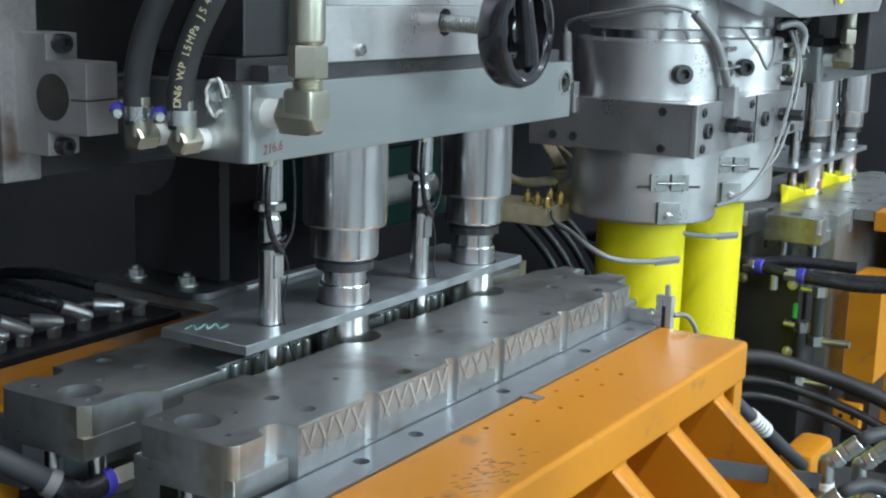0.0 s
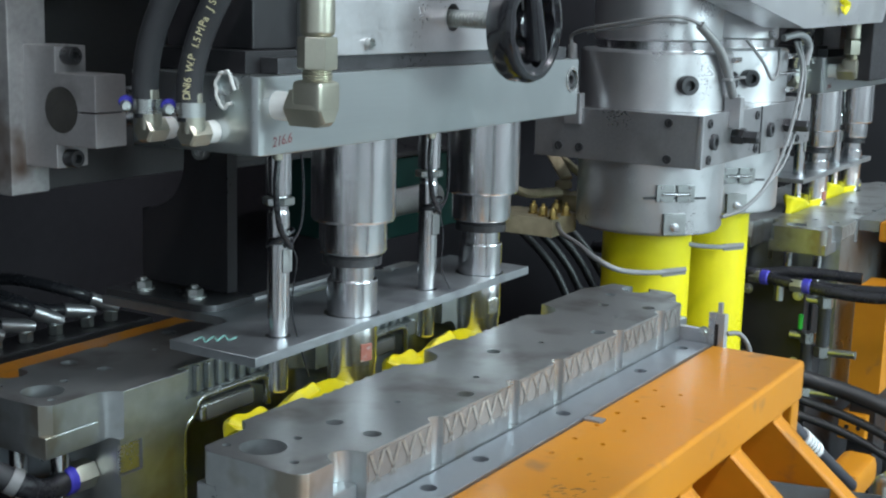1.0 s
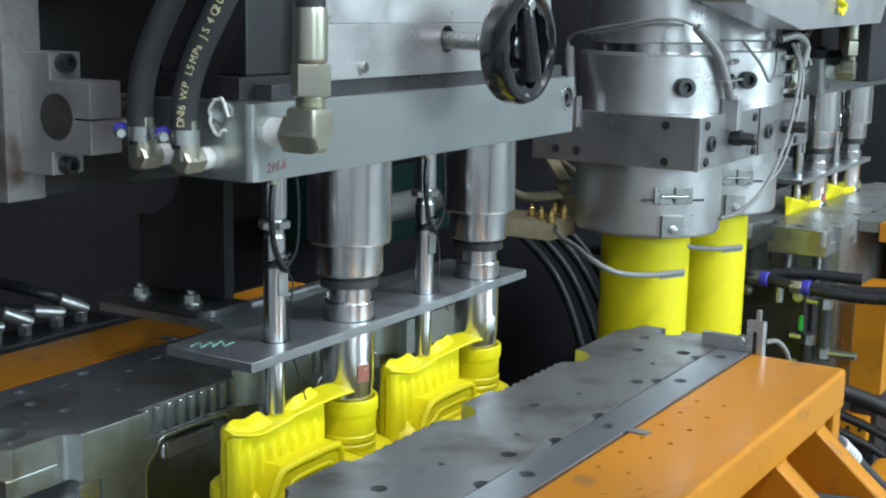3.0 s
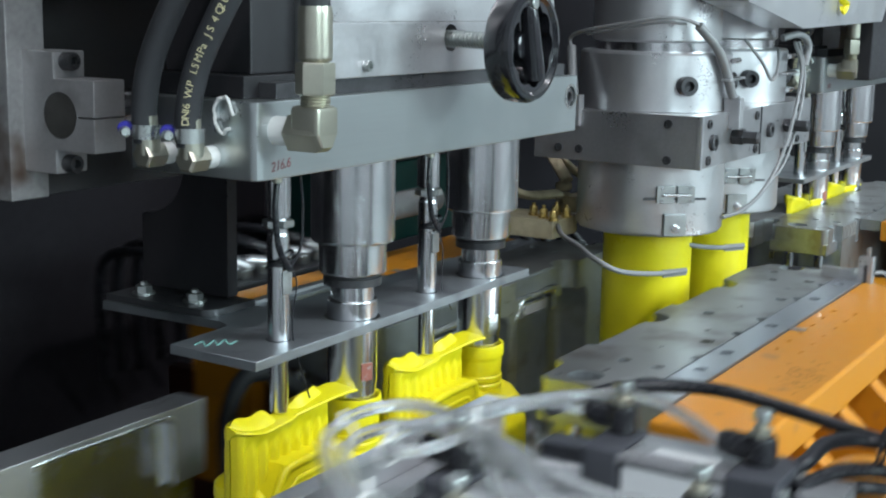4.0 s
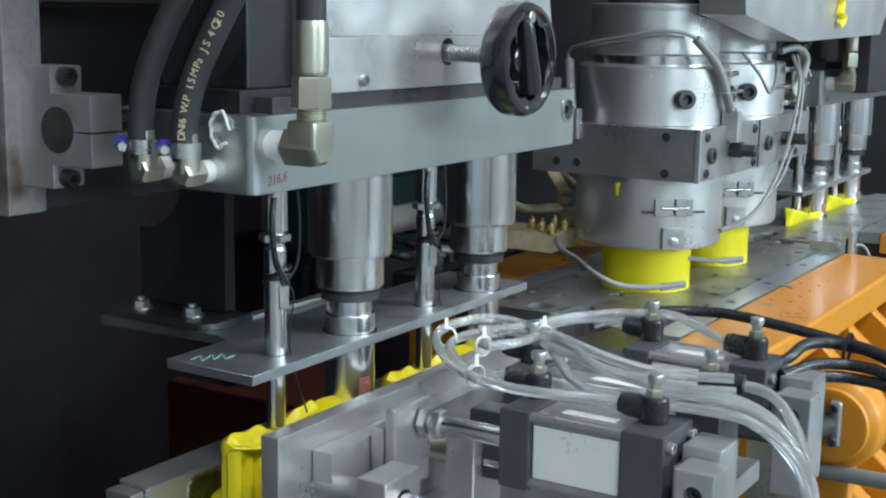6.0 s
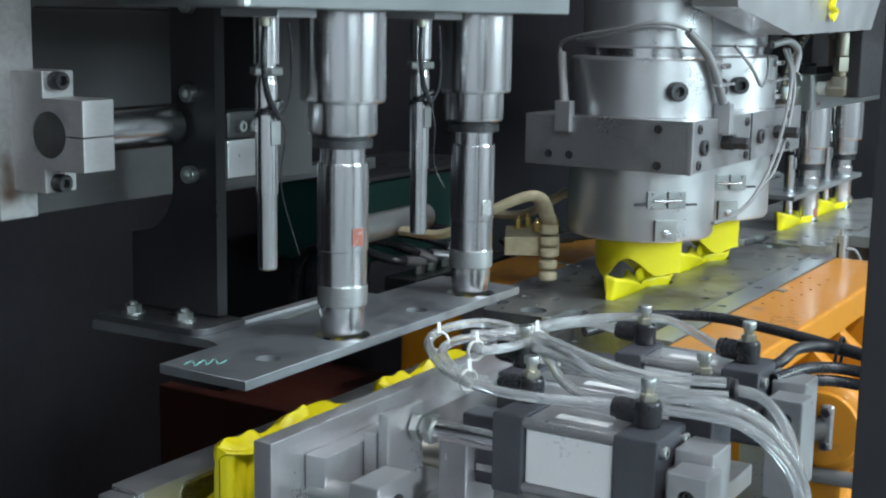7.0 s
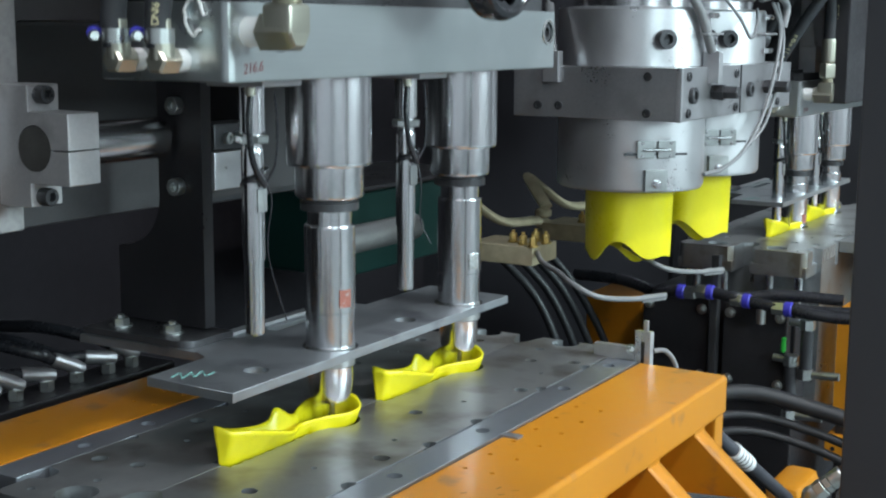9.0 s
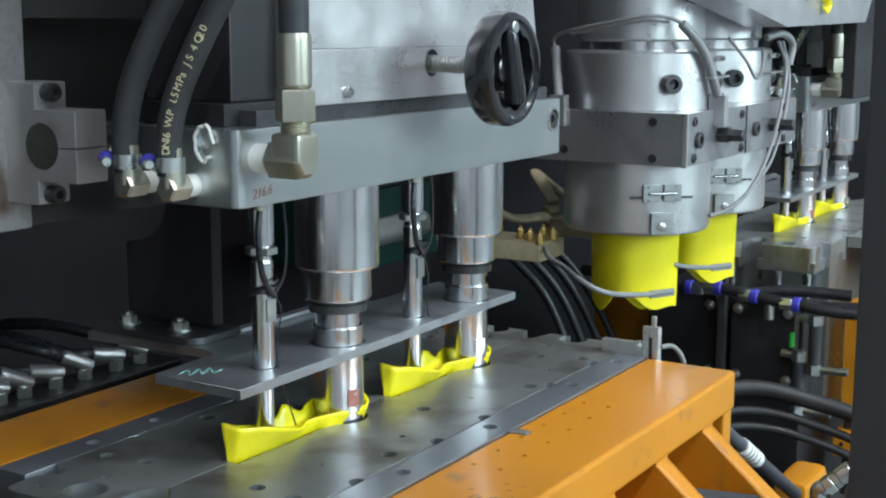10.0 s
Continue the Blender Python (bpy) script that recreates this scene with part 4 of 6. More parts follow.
def jug(xc):
    px = xc + 0.056
    ob = thing("plastic_jug", (xc, Y0, TOP - 0.29), "bright yellow blown plastic jug with untrimmed flash on its neck", "jug", "fresh jugs")
    c = xc + 0.006
    rings = [oval(c, Y0, TOP - 0.283, 0.090, 0.040), oval(c, Y0, TOP - 0.278, 0.102, 0.050), oval(c, Y0, TOP - 0.26, 0.108, 0.053),
             oval(c, Y0, TOP - 0.16, 0.109, 0.053), oval(c, Y0, TOP - 0.095, 0.110, 0.052), oval(c - 0.001, Y0 + 0.003, TOP - 0.074, 0.112, 0.048),
             oval(c - 0.003, Y0 + 0.010, TOP - 0.061, 0.111, 0.041), oval(c - 0.008, Y0 + 0.016, TOP - 0.052, 0.103, 0.033), oval(c - 0.016, Y0 + 0.019, TOP - 0.0465, 0.086, 0.023),
             oval(c - 0.02, Y0 + 0.02, TOP - 0.044, 0.05, 0.010, 2)]
    part("body", loft(bmesh.new(), rings), YELLOW, ob)
    bm = turned(bmesh.new(), px, Y0, [(0.0285, TOP - 0.062), (0.0262, TOP - 0.055), (0.0258, TOP - 0.0515), (0.0270, TOP - 0.050), (0.0270, TOP - 0.0470), (0.0258, TOP - 0.0455), (0.0258, TOP - 0.0445), (0.0270, TOP - 0.043),
                                      (0.0270, TOP - 0.0385), (0.0256, TOP - 0.037), (0.0262, TOP - 0.022), (0.0262, TOP - 0.0185), (0.0280, TOP - 0.0160), (0.0282, TOP - 0.006), (0.0274, TOP - 0.003), (0.0256, TOP - 0.0035), (0.0245, TOP - 0.03)], 48)
    part("neck", bm, YELLOW, ob)
    # pinched flash panel: shallow flutes below, two rolled lobes on top
    bm = bmesh.new()
    nx, nz = 136, 26
    for s in (-1, 1):
        grid = []
        for i in range(nx + 1):
            u = i / nx
            x = xc - 0.118 + u * 0.129
            top = TOP + 0.002 + 0.011 / (1 + ((u - 0.18) / 0.21) ** 6) + 0.017 / (1 + ((u - 0.78) / 0.17) ** 4) + 0.0015 * math.sin(u * 23)
            crease = TOP - 0.008 + 0.004 * math.sin(u * 7 + 1)
            col = []
            for q in range(nz + 1):
                v = q / nz
                z = (TOP - 0.105) * (1 - v) + top * v
                low = min(1, max(0, (crease - z) / 0.010)) * min(1, max(0, (z - TOP + 0.098) / 0.05))
                flute = 0.0021 * low * math.copysign(abs(math.sin(u * math.pi * 17)) ** 0.7, math.sin(u * math.pi * 17))
                thick = 0.0088 + 0.0022 * math.exp(-((z - TOP - 0.002) / 0.007) ** 2) + flute
                thick *= math.sqrt(max(0, 1 - max(0, (v - 0.88) / 0.12) ** 2))
                thick *= max(0, min(1, u * 22, (1 - u) * 16)) ** 0.4
                sway = 0.004 * math.sin(u * 6.0 + 0.6) * max(0, (z - TOP) / 0.02)
                col.append(bm.verts.new((x, Y0 + s * (thick + 0.0006) + sway, z + 0.0012 * math.sin(u * 31) * low)))
            grid.append(col)
        for i in range(nx):
            for q in range(nz):
                bm.faces.new((grid[i][q], grid[i + 1][q], grid[i + 1][q + 1], grid[i][q + 1]))
    bmesh.ops.remove_doubles(bm, verts=bm.verts, dist=0.0007)
    bmesh.ops.recalc_face_normals(bm, faces=bm.faces)
    part("flash_panel", bm, YELLOW, ob, "fluted pinched flash with rolled top lobes")
    # two thin lips squeezed out along the pinch line, the second curling over to the neck
    lips = ([(-0.119, -0.008, 0.006), (-0.112, -0.0145, 0.0045), (-0.092, -0.017, 0.0005), (-0.070, -0.017, 0.0015), (-0.050, -0.0155, 0.0025), (-0.034, -0.012, 0.0045)],
            [(-0.060, -0.010, 0.0005), (-0.046, -0.015, 0.004), (-0.028, -0.019, 0.0070), (-0.008, -0.022, 0.0095), (0.012, -0.024, 0.0105), (0.028, -0.024, 0.0095), (0.038, -0.020, 0.0070)])
    for pts in lips:
        bm = bmesh.new()
        prev = None
        for p in spline([(xc + x, Y0 + y, TOP + z) for x, y, z in pts], 10):
            back = max(0.004, Y0 + 0.002 - p.y)
            row = [bm.verts.new(p + Vector((0, y, z))) for y, z in ((back, 0.0045), (back * 0.5, 0.0026), (0.0012, 0.0014), (0, 0), (0.0010, -0.0012), (back * 0.45, -0.0030), (back, -0.0085))]
            if prev:
                for a in range(6):
                    bm.faces.new((prev[a], prev[a + 1], row[a + 1], row[a]))
            else:
                bm.faces.new(row)
            prev = row
        bm.faces.new(prev)
        bmesh.ops.recalc_face_normals(bm, faces=bm.faces)
        part("flash_lip", bm, YELLOW, ob)
    # moulded handle: hooded recess with a raised bar, on both faces
    for d in (-1, 1):
        def ys(a, b):
            return sorted((Y0 + d * a, Y0 + d * b))
        bm = bmesh.new()
        hood = [(xc - 0.090, TOP - 0.052), (xc - 0.076, TOP - 0.0305), (xc + 0.002, TOP - 0.0295), (xc + 0.009, TOP - 0.036), (xc + 0.012, TOP - 0.066), (xc - 0.092, TOP - 0.068)]
        y1, y2 = ys(0.004, 0.027)
        plane_prism(bm, Matrix(((1, 0, 0, 0), (0, 0, 1, y1), (0, 1, 0, 0), (0, 0, 0, 1))), hood, y2 - y1)
        bmesh.ops.recalc_face_normals(bm, faces=bm.faces)
        outer = Y0 + d * 0.027
        es = [e for e in bm.edges if all(abs(v.co.y - outer) < 1e-4 for v in e.verts)]
        bmesh.ops.bevel(bm, geom=es, offset=0.0045, segments=3, affect="EDGES", profile=0.5)
        part("handle", bm, YELLOW, ob)
        y = Y0 + d * 0.0255
        for inset, r in ((0.0, 0.0042), (0.0135, 0.0030)):
            line = [(-0.098 + inset, -0.082), (-0.090 + inset, -0.058), (-0.079 + inset, -0.0385 - inset), (-0.068 + inset * 0.6, -0.0335 - inset), (-0.035, -0.0325 - inset),
                    (0.000 - inset * 0.7, -0.0330 - inset), (0.0065 - inset, -0.0385 - inset), (0.0085 - inset, -0.050), (0.0100 - inset, -0.066)]
            part("handle_ridge", tube(bmesh.new(), [(xc + u, y, TOP + z) for u, z in line], r, 12, 6), YELLOW, ob)
        bm = box(bmesh.new(), xc - 0.062, xc - 0.014, *ys(0.020, 0.0292), TOP - 0.0665, TOP - 0.0535, bevel=0.0044, segs=4)
        part("handle_bar", bm, YELLOW, ob)
    return ob


def parison(x, z_top, z_low, ragged):
    """A soft tube of molten plastic; ragged gives its cut lower edge waves."""
    bm = bmesh.new()
    seg, steps = 72, 24
    rings = []
    for k in range(steps + 1):
        v = k / steps
        ring = []
        for i in range(seg):
            a = 2 * math.pi * i / seg
            low = z_low + ragged * (0.009 * math.sin(a * 3 + 0.4 + 2 * x) + 0.006 * math.sin(a * 5 + 2.0 + x) - 0.010 * math.cos(a - 0.2))
            z = z_top + (low - z_top) * v
            r = 0.0605 * (1 + ragged * 0.05 * math.sin(a * 4 + 1.0) * v * v)
            sx = 1 + ragged * 0.10 * v * v
            sy = 1 - ragged * 0.10 * v * v
            ring.append(bm.verts.new((x + r * sx * math.cos(a), Y0 + r * sy * math.sin(a), z)))
        rings.append(ring)
    for a, b in zip(rings, rings[1:]):
        for i in range(seg):
            bm.faces.new((a[i], a[(i + 1) % seg], b[(i + 1) % seg], b[i]))
    inner = [bm.verts.new((x + (v.co.x - x) * 0.94, Y0 + (v.co.y - Y0) * 0.94, v.co.z)) for v in rings[-1]]
    up = [bm.verts.new((x + (v.co.x - x) * 0.94, Y0 + (v.co.y - Y0) * 0.94, z_top)) for v in rings[0]]
    for i in range(seg):
        j = (i + 1) % seg
        bm.faces.new((rings[-1][i], rings[-1][j], inner[j], inner[i]))
        bm.faces.new((inner[i], inner[j], up[j], up[i]))
    ob = thing("parison", (x, Y0, z_low), "bright yellow hot plastic tube hanging from the die", "plastic tube", "parisons")
    part("tube", bm, YELLOW, ob)
    return ob


def flash(x):
    """The torn collar of plastic that stands on the closed mould."""
    ob = thing("plastic_flash", (x, Y0, TOP), "torn bright yellow plastic flash standing on the mould top", "plastic flash", "mould flash")
    bm = bmesh.new()
    # a closed torn wall: offset along x, offset across, height
    wall = [(-0.103, 0.002, 0.034), (-0.096, -0.010, 0.030), (-0.075, -0.016, 0.026), (-0.045, -0.018, 0.018), (-0.018, -0.013, 0.010), (0.004, -0.004, 0.010), (0.03, -0.014, 0.012),
            (0.056, -0.023, 0.011), (0.076, -0.019, 0.013), (0.087, -0.003, 0.018), (0.080, 0.012, 0.020), (0.056, 0.020, 0.020), (0.028, 0.016, 0.017), (0.006, 0.009, 0.016),
            (-0.014, 0.011, 0.027), (-0.026, 0.010, 0.018), (-0.055, 0.012, 0.019), (-0.085, 0.012, 0.026), (-0.101, 0.006, 0.033), (-0.103, 0.002, 0.034)]
    line = spline(wall, 6)
    prev = None
    for p in line:
        row = []
        for k in range(7):
            v = k / 6
            wob = 0.0015 * noise.noise(Vector((p.x * 60, p.y * 80, v * 2 + x)))
            pull = 0.25 + 0.75 * v if p.x < 0.02 else 0.80 + 0.20 * v
            row.append(bm.verts.new((x + p.x * (0.97 + 0.03 * v), Y0 + p.y * pull + wob, TOP - 0.004 + (p.z + 0.004) * v)))
        if prev:
            for k in range(6):
                bm.faces.new((prev[k], row[k], row[k + 1], prev[k + 1]))
        prev = row
    bmesh.ops.remove_doubles(bm, verts=bm.verts, dist=0.0002)
    sol = part("sheet", bm, YELLOW, ob)
    md = sol.modifiers.new("thickness", "SOLIDIFY")
    md.thickness, md.offset = 0.0022, 0
    return ob


# ---- die heads ----
DIE_X = (1.676, 1.912)


def die_head():
    ob = thing("die_head", (1.79, Y0, -0.30), "twin aluminium extrusion die heads in a bolted clamp box", "die head")
    for i, x in enumerate(DIE_X):
        bm = turned(bmesh.new(), x, Y0, [(0.060, 0.018), (0.0845, 0.018), (0.0865, 0.016), (0.0865, 0.010), (0.0850, 0.008), (0.0850, -0.046), (0.082, -0.049)], 72)
        part("feed_body", bm, CASTALU, ob, "satin upper feed cylinder")
        part("feed_neck", turned(bmesh.new(), x, Y0, [(0.060, 0.5), (0.066, 0.49), (0.066, 0.0181), (0.060, 0.0181)], 48), DARKSTEEL, ob, "dark feed neck")
        bm = turned(bmesh.new(), x, Y0, [(0.081, -0.048), (0.081, -0.063), (0.070, -0.063)], 72)
        part("gap_ring", bm, CHROME, ob)
        bm = turned(bmesh.new(), x, Y0, [(0.075, -0.060), (0.098, -0.061), (0.101, -0.064), (0.101, -0.136), (0.096, -0.140)], 96)
        up = part("heater_band", bm, CASTALU, ob, "pale aluminium heater band")
        for a in (-135, -45):
            d = Vector((math.cos(radians(a)), math.sin(radians(a)), 0))
            part("band_screw", cap_screw(bmesh.new(), Vector((x, Y0, -0.102)) + d * 0.100, d, 0.0125, 0.016), DARKSTEEL, up)
        d = Vector((math.cos(radians(-84)), math.sin(radians(-84)), 0))
        for s in (-0.006, 0.006):
            side = Vector((-d.y, d.x, 0)) * s
            p = Vector((x, Y0, 0)) + d * 0.106 + side
            part("band_lug", obox(bmesh.new(), along(p + Vector((0, 0, -0.095)), d), 0.072, 0.003, 0.012, 0.0008), ALU, up)
        for z in (-0.071, -0.119):
            p = Vector((x, Y0, z)) + d * 0.108
            side = Vector((-d.y, d.x, 0))
            part("tie_screw", rod(bmesh.new(), p - side * 0.016, p + side * 0.016, 0.0038, 12), CHROME, up)
        bm = turned(bmesh.new(), x, Y0, [(0.085, -0.196), (0.0985, -0.200), (0.0985, -0.294), (0.0955, -0.2985), (0.063, -0.2995), (0.0625, -0.27)], 96)
        low = part("lower_band", bm, CASTALU, ob, "pale aluminium lower die band")
        d = Vector((math.cos(radians(-138)), math.sin(radians(-138)), 0))
        side = Vector((-d.y, d.x, 0))
        part("seam", obox(bmesh.new(), along(Vector((x, Y0, -0.248)) + d * 0.0985, d), 0.085, 0.003, 0.003, 0), DARKSTEEL, low)
        for s in (-1, 1):
            c = part("catch", obox(bmesh.new(), along(Vector((x, Y0, -0.242)) + d * 0.1005 + side * s * 0.014, d), 0.024, 0.022, 0.005, 0.001), STEEL, low, "steel toggle catch")
            for z in (-0.008, 0.008):
                part("rivet", lathe(bmesh.new(), along(Vector((x, Y0, -0.242 + z)) + d * 0.1028 + side * s * 0.019, d), [(0.0022, 0), (0.0018, 0.0012)], 10), CHROME, c)
        part("catch_pin", rod(bmesh.new(), Vector((x, Y0, -0.242)) + d * 0.106 - side * 0.018, Vector((x, Y0, -0.242)) + d * 0.106 + side * 0.018, 0.002, 10), CHROME, low)
        part("lower_lug", obox(bmesh.new(), along(Vector((x, Y0, -0.282)) + d * 0.101, d), 0.030, 0.028, 0.008, 0.001), STEEL, low)
        part("lug_screw", hex_bolt(bmesh.new(), Vector((x, Y0, -0.286)) + d * 0.105, d, 0.0045, 0.006), CHROME, low)
        bm = turned(bmesh.new(), x, Y0, [(0.0555, -0.10), (0.0555, -0.2955), (0.030, -0.297)], 48)
        part("mandrel", bm, DARKSTEEL, ob)
    # clamp box round both heads
    bm = box(bmesh.new(), 1.565, 2.030, 0.590, 0.822, -0.2035, -0.1368, bevel=0.0015)
    bx = part("clamp_box", bm, GREYPLATE, ob, "grey steel clamp box with screws")
    part("front_rib", boxes((1.5635, 1.5695, 0.5865, 0.594, -0.2040, -0.1362), bevel=0.001), ALU, bx)
    for y, z in ((0.632, -0.148), (0.632, -0.194), (0.785, -0.188), (0.755, -0.188)):
        part("box_screw", cap_screw(bmesh.new(), (1.565, y, z), (-1, 0, 0), 0.0055, 0.003), DARKSTEEL, bx)
    for x0 in (1.62, 1.80, 1.99):
        for z in (-0.148, -0.194):
            part("face_screw", cap_screw(bmesh.new(), (x0 - 0.025, 0.590, z), (0, -1, 0), 0.006, 0.003), DARKSTEEL, bx)
    for x0 in (1.608, 1.715, 1.832, 1.935):
        part("port_screw", cap_screw(bmesh.new(), (x0, 0.590, -0.172), (0, -1, 0), 0.0105, 0.006), DARKSTEEL, bx)
    for x0 in (1.685, 1.905):
        bm = lathe(bmesh.new(), along((x0, 0.590, -0.170), (0, -1, 0)), [(0.010, 0), (0.011, 0.004), (0.011, 0.016), (0.009, 0.0165), (0.009, 0.034), (0.007, 0.036)], 6)
        part("adjusting_bolt", bm, DARKSTEEL, bx)
    part("box_joint", boxes((1.794, 1.7965, 0.5885, 0.592, -0.203, -0.137), bevel=0), DARKSTEEL, bx)
    # clips and cables
    for x0, y0 in ((1.561, 0.765), (1.668, 0.5865)):
        part("cable_clip", boxes((x0 - 0.003, x0 + 0.012, y0 - 0.011, y0 + 0.011, -0.158, -0.118), bevel=0.001), ALU, ob, "pale aluminium cable clip")
    lines = [([(1.565, 0.765, -0.128), (1.582, 0.778, -0.085), (1.600, 0.790, -0.060), (1.598, 0.788, -0.044), (1.578, 0.751, -0.034), (1.566, 0.697, -0.025), (1.576, 0.654, -0.017), (1.594, 0.627, -0.019), (1.614, 0.609, -0.032), (1.632, 0.599, -0.054), (1.653, 0.593, -0.083), (1.670, 0.588, -0.118)], 0.0024, CABLE),
             ([(1.565, 0.765, -0.128), (1.582, 0.778, -0.085), (1.598, 0.788, -0.058)], 0.0062, CABLE),
             ([(1.606, 0.615, -0.026), (1.632, 0.599, -0.054), (1.653, 0.593, -0.083), (1.670, 0.588, -0.118)], 0.0062, CABLE),
             ([(1.585, 0.760, -0.040), (1.571, 0.70, -0.031), (1.580, 0.655, -0.023), (1.597, 0.628, -0.024)], 0.0018, CABLE),
             ([(1.74, 0.600, -0.045), (1.77, 0.585, -0.075), (1.80, 0.580, -0.100), (1.84, 0.585, -0.085), (1.87, 0.595, -0.06)], 0.0022, CABLE),
             ([(1.91, 0.585, -0.05), (1.93, 0.578, -0.09), (1.90, 0.575, -0.15), (1.87, 0.580, -0.21), (1.81, 0.585, -0.255), (1.74, 0.590, -0.275), (1.69, 0.60, -0.28)], 0.0028, CABLE),
             ([(1.93, 0.585, -0.05), (1.945, 0.578, -0.10), (1.92, 0.575, -0.16), (1.885, 0.580, -0.22), (1.85, 0.590, -0.25)], 0.0024, CABLE),
             ([(1.90, 0.60, -0.045), (1.93, 0.585, -0.040), (1.955, 0.578, -0.055), (1.95, 0.580, -0.085)], 0.0055, CABLE)]
    for pts, r, mat in lines:
        part("cable", tube(bmesh.new(), pts, r, 10), mat, ob, "grey sheathed heater cable")
    return ob


def scrap_tray():
    ob = thing("scrap_tray", (2.02, 0.60, 0.0), "pale sheet-metal tray with a scrap of yellow plastic", "tray")
    bm = bmesh.new()
    plane_prism(bm, Matrix(((1, 0, 0, 0), (0, 0, 1, 0.555), (0, 1, 0, 0), (0, 0, 0, 1))), [(1.60, 0.06), (1.615, 0.005), (1.85, -0.030), (2.28, -0.022), (2.36, 0.06)], 0.06)
    part("pan", bm, CASTALU, ob, smooth=False)
    bm = bmesh.new()
    tube(bm, [(2.015, 0.552, 0.040), (2.022, 0.550, 0.024), (2.010, 0.548, 0.010), (2.028, 0.547, 0.004), (2.020, 0.549, -0.006), (2.008, 0.548, -0.002)], 0.0055, 10, 8, flat=0.45)
    part("plastic_scrap", bm, YELLOW, ob, "crumpled yellow plastic scrap")
    return ob


# ---- take-out gripper that travels with the platens ----
def fitting(ob, x, y, z, knob=True, out=None):
    """A black push-in flow valve standing on a cylinder cap."""
    f = part("flow_valve", lathe(bmesh.new(), Matrix.Translation((x, y, z)), [(0.0100, 0), (0.0112, 0.001), (0.0112, 0.017), (0.0095, 0.020)], 20), PLASTIC, ob, "black push-in flow valve")
    part("valve_collar", lathe(bmesh.new(), Matrix.Translation((x, y, z + 0.0195)), [(0.0065, 0), (0.0070, 0.001), (0.0070, 0.006), (0.0045, 0.007), (0.0045, 0.012)], 6), BRASS, f)
    part("valve_knob", lathe(bmesh.new(), Matrix.Translation((x, y, z + 0.031)), [(0.0032, 0), (0.0062, 0.0005), (0.0066, 0.002), (0.0066, 0.0055), (0.0060, 0.007)], 12), ZINC, f, "knurled steel knob")
    if out:
        d = Vector(out).normalized()
        p = Vector((x, y, z + 0.009))
        part("push_in_sleeve", lathe(bmesh.new(), along(p, d), [(0.0090, 0.004), (0.0096, 0.006), (0.0096, 0.024), (0.0086, 0.0245), (0.0086, 0.0285), (0.0050, 0.0295)], 18), PLASTIC, f)
    return f


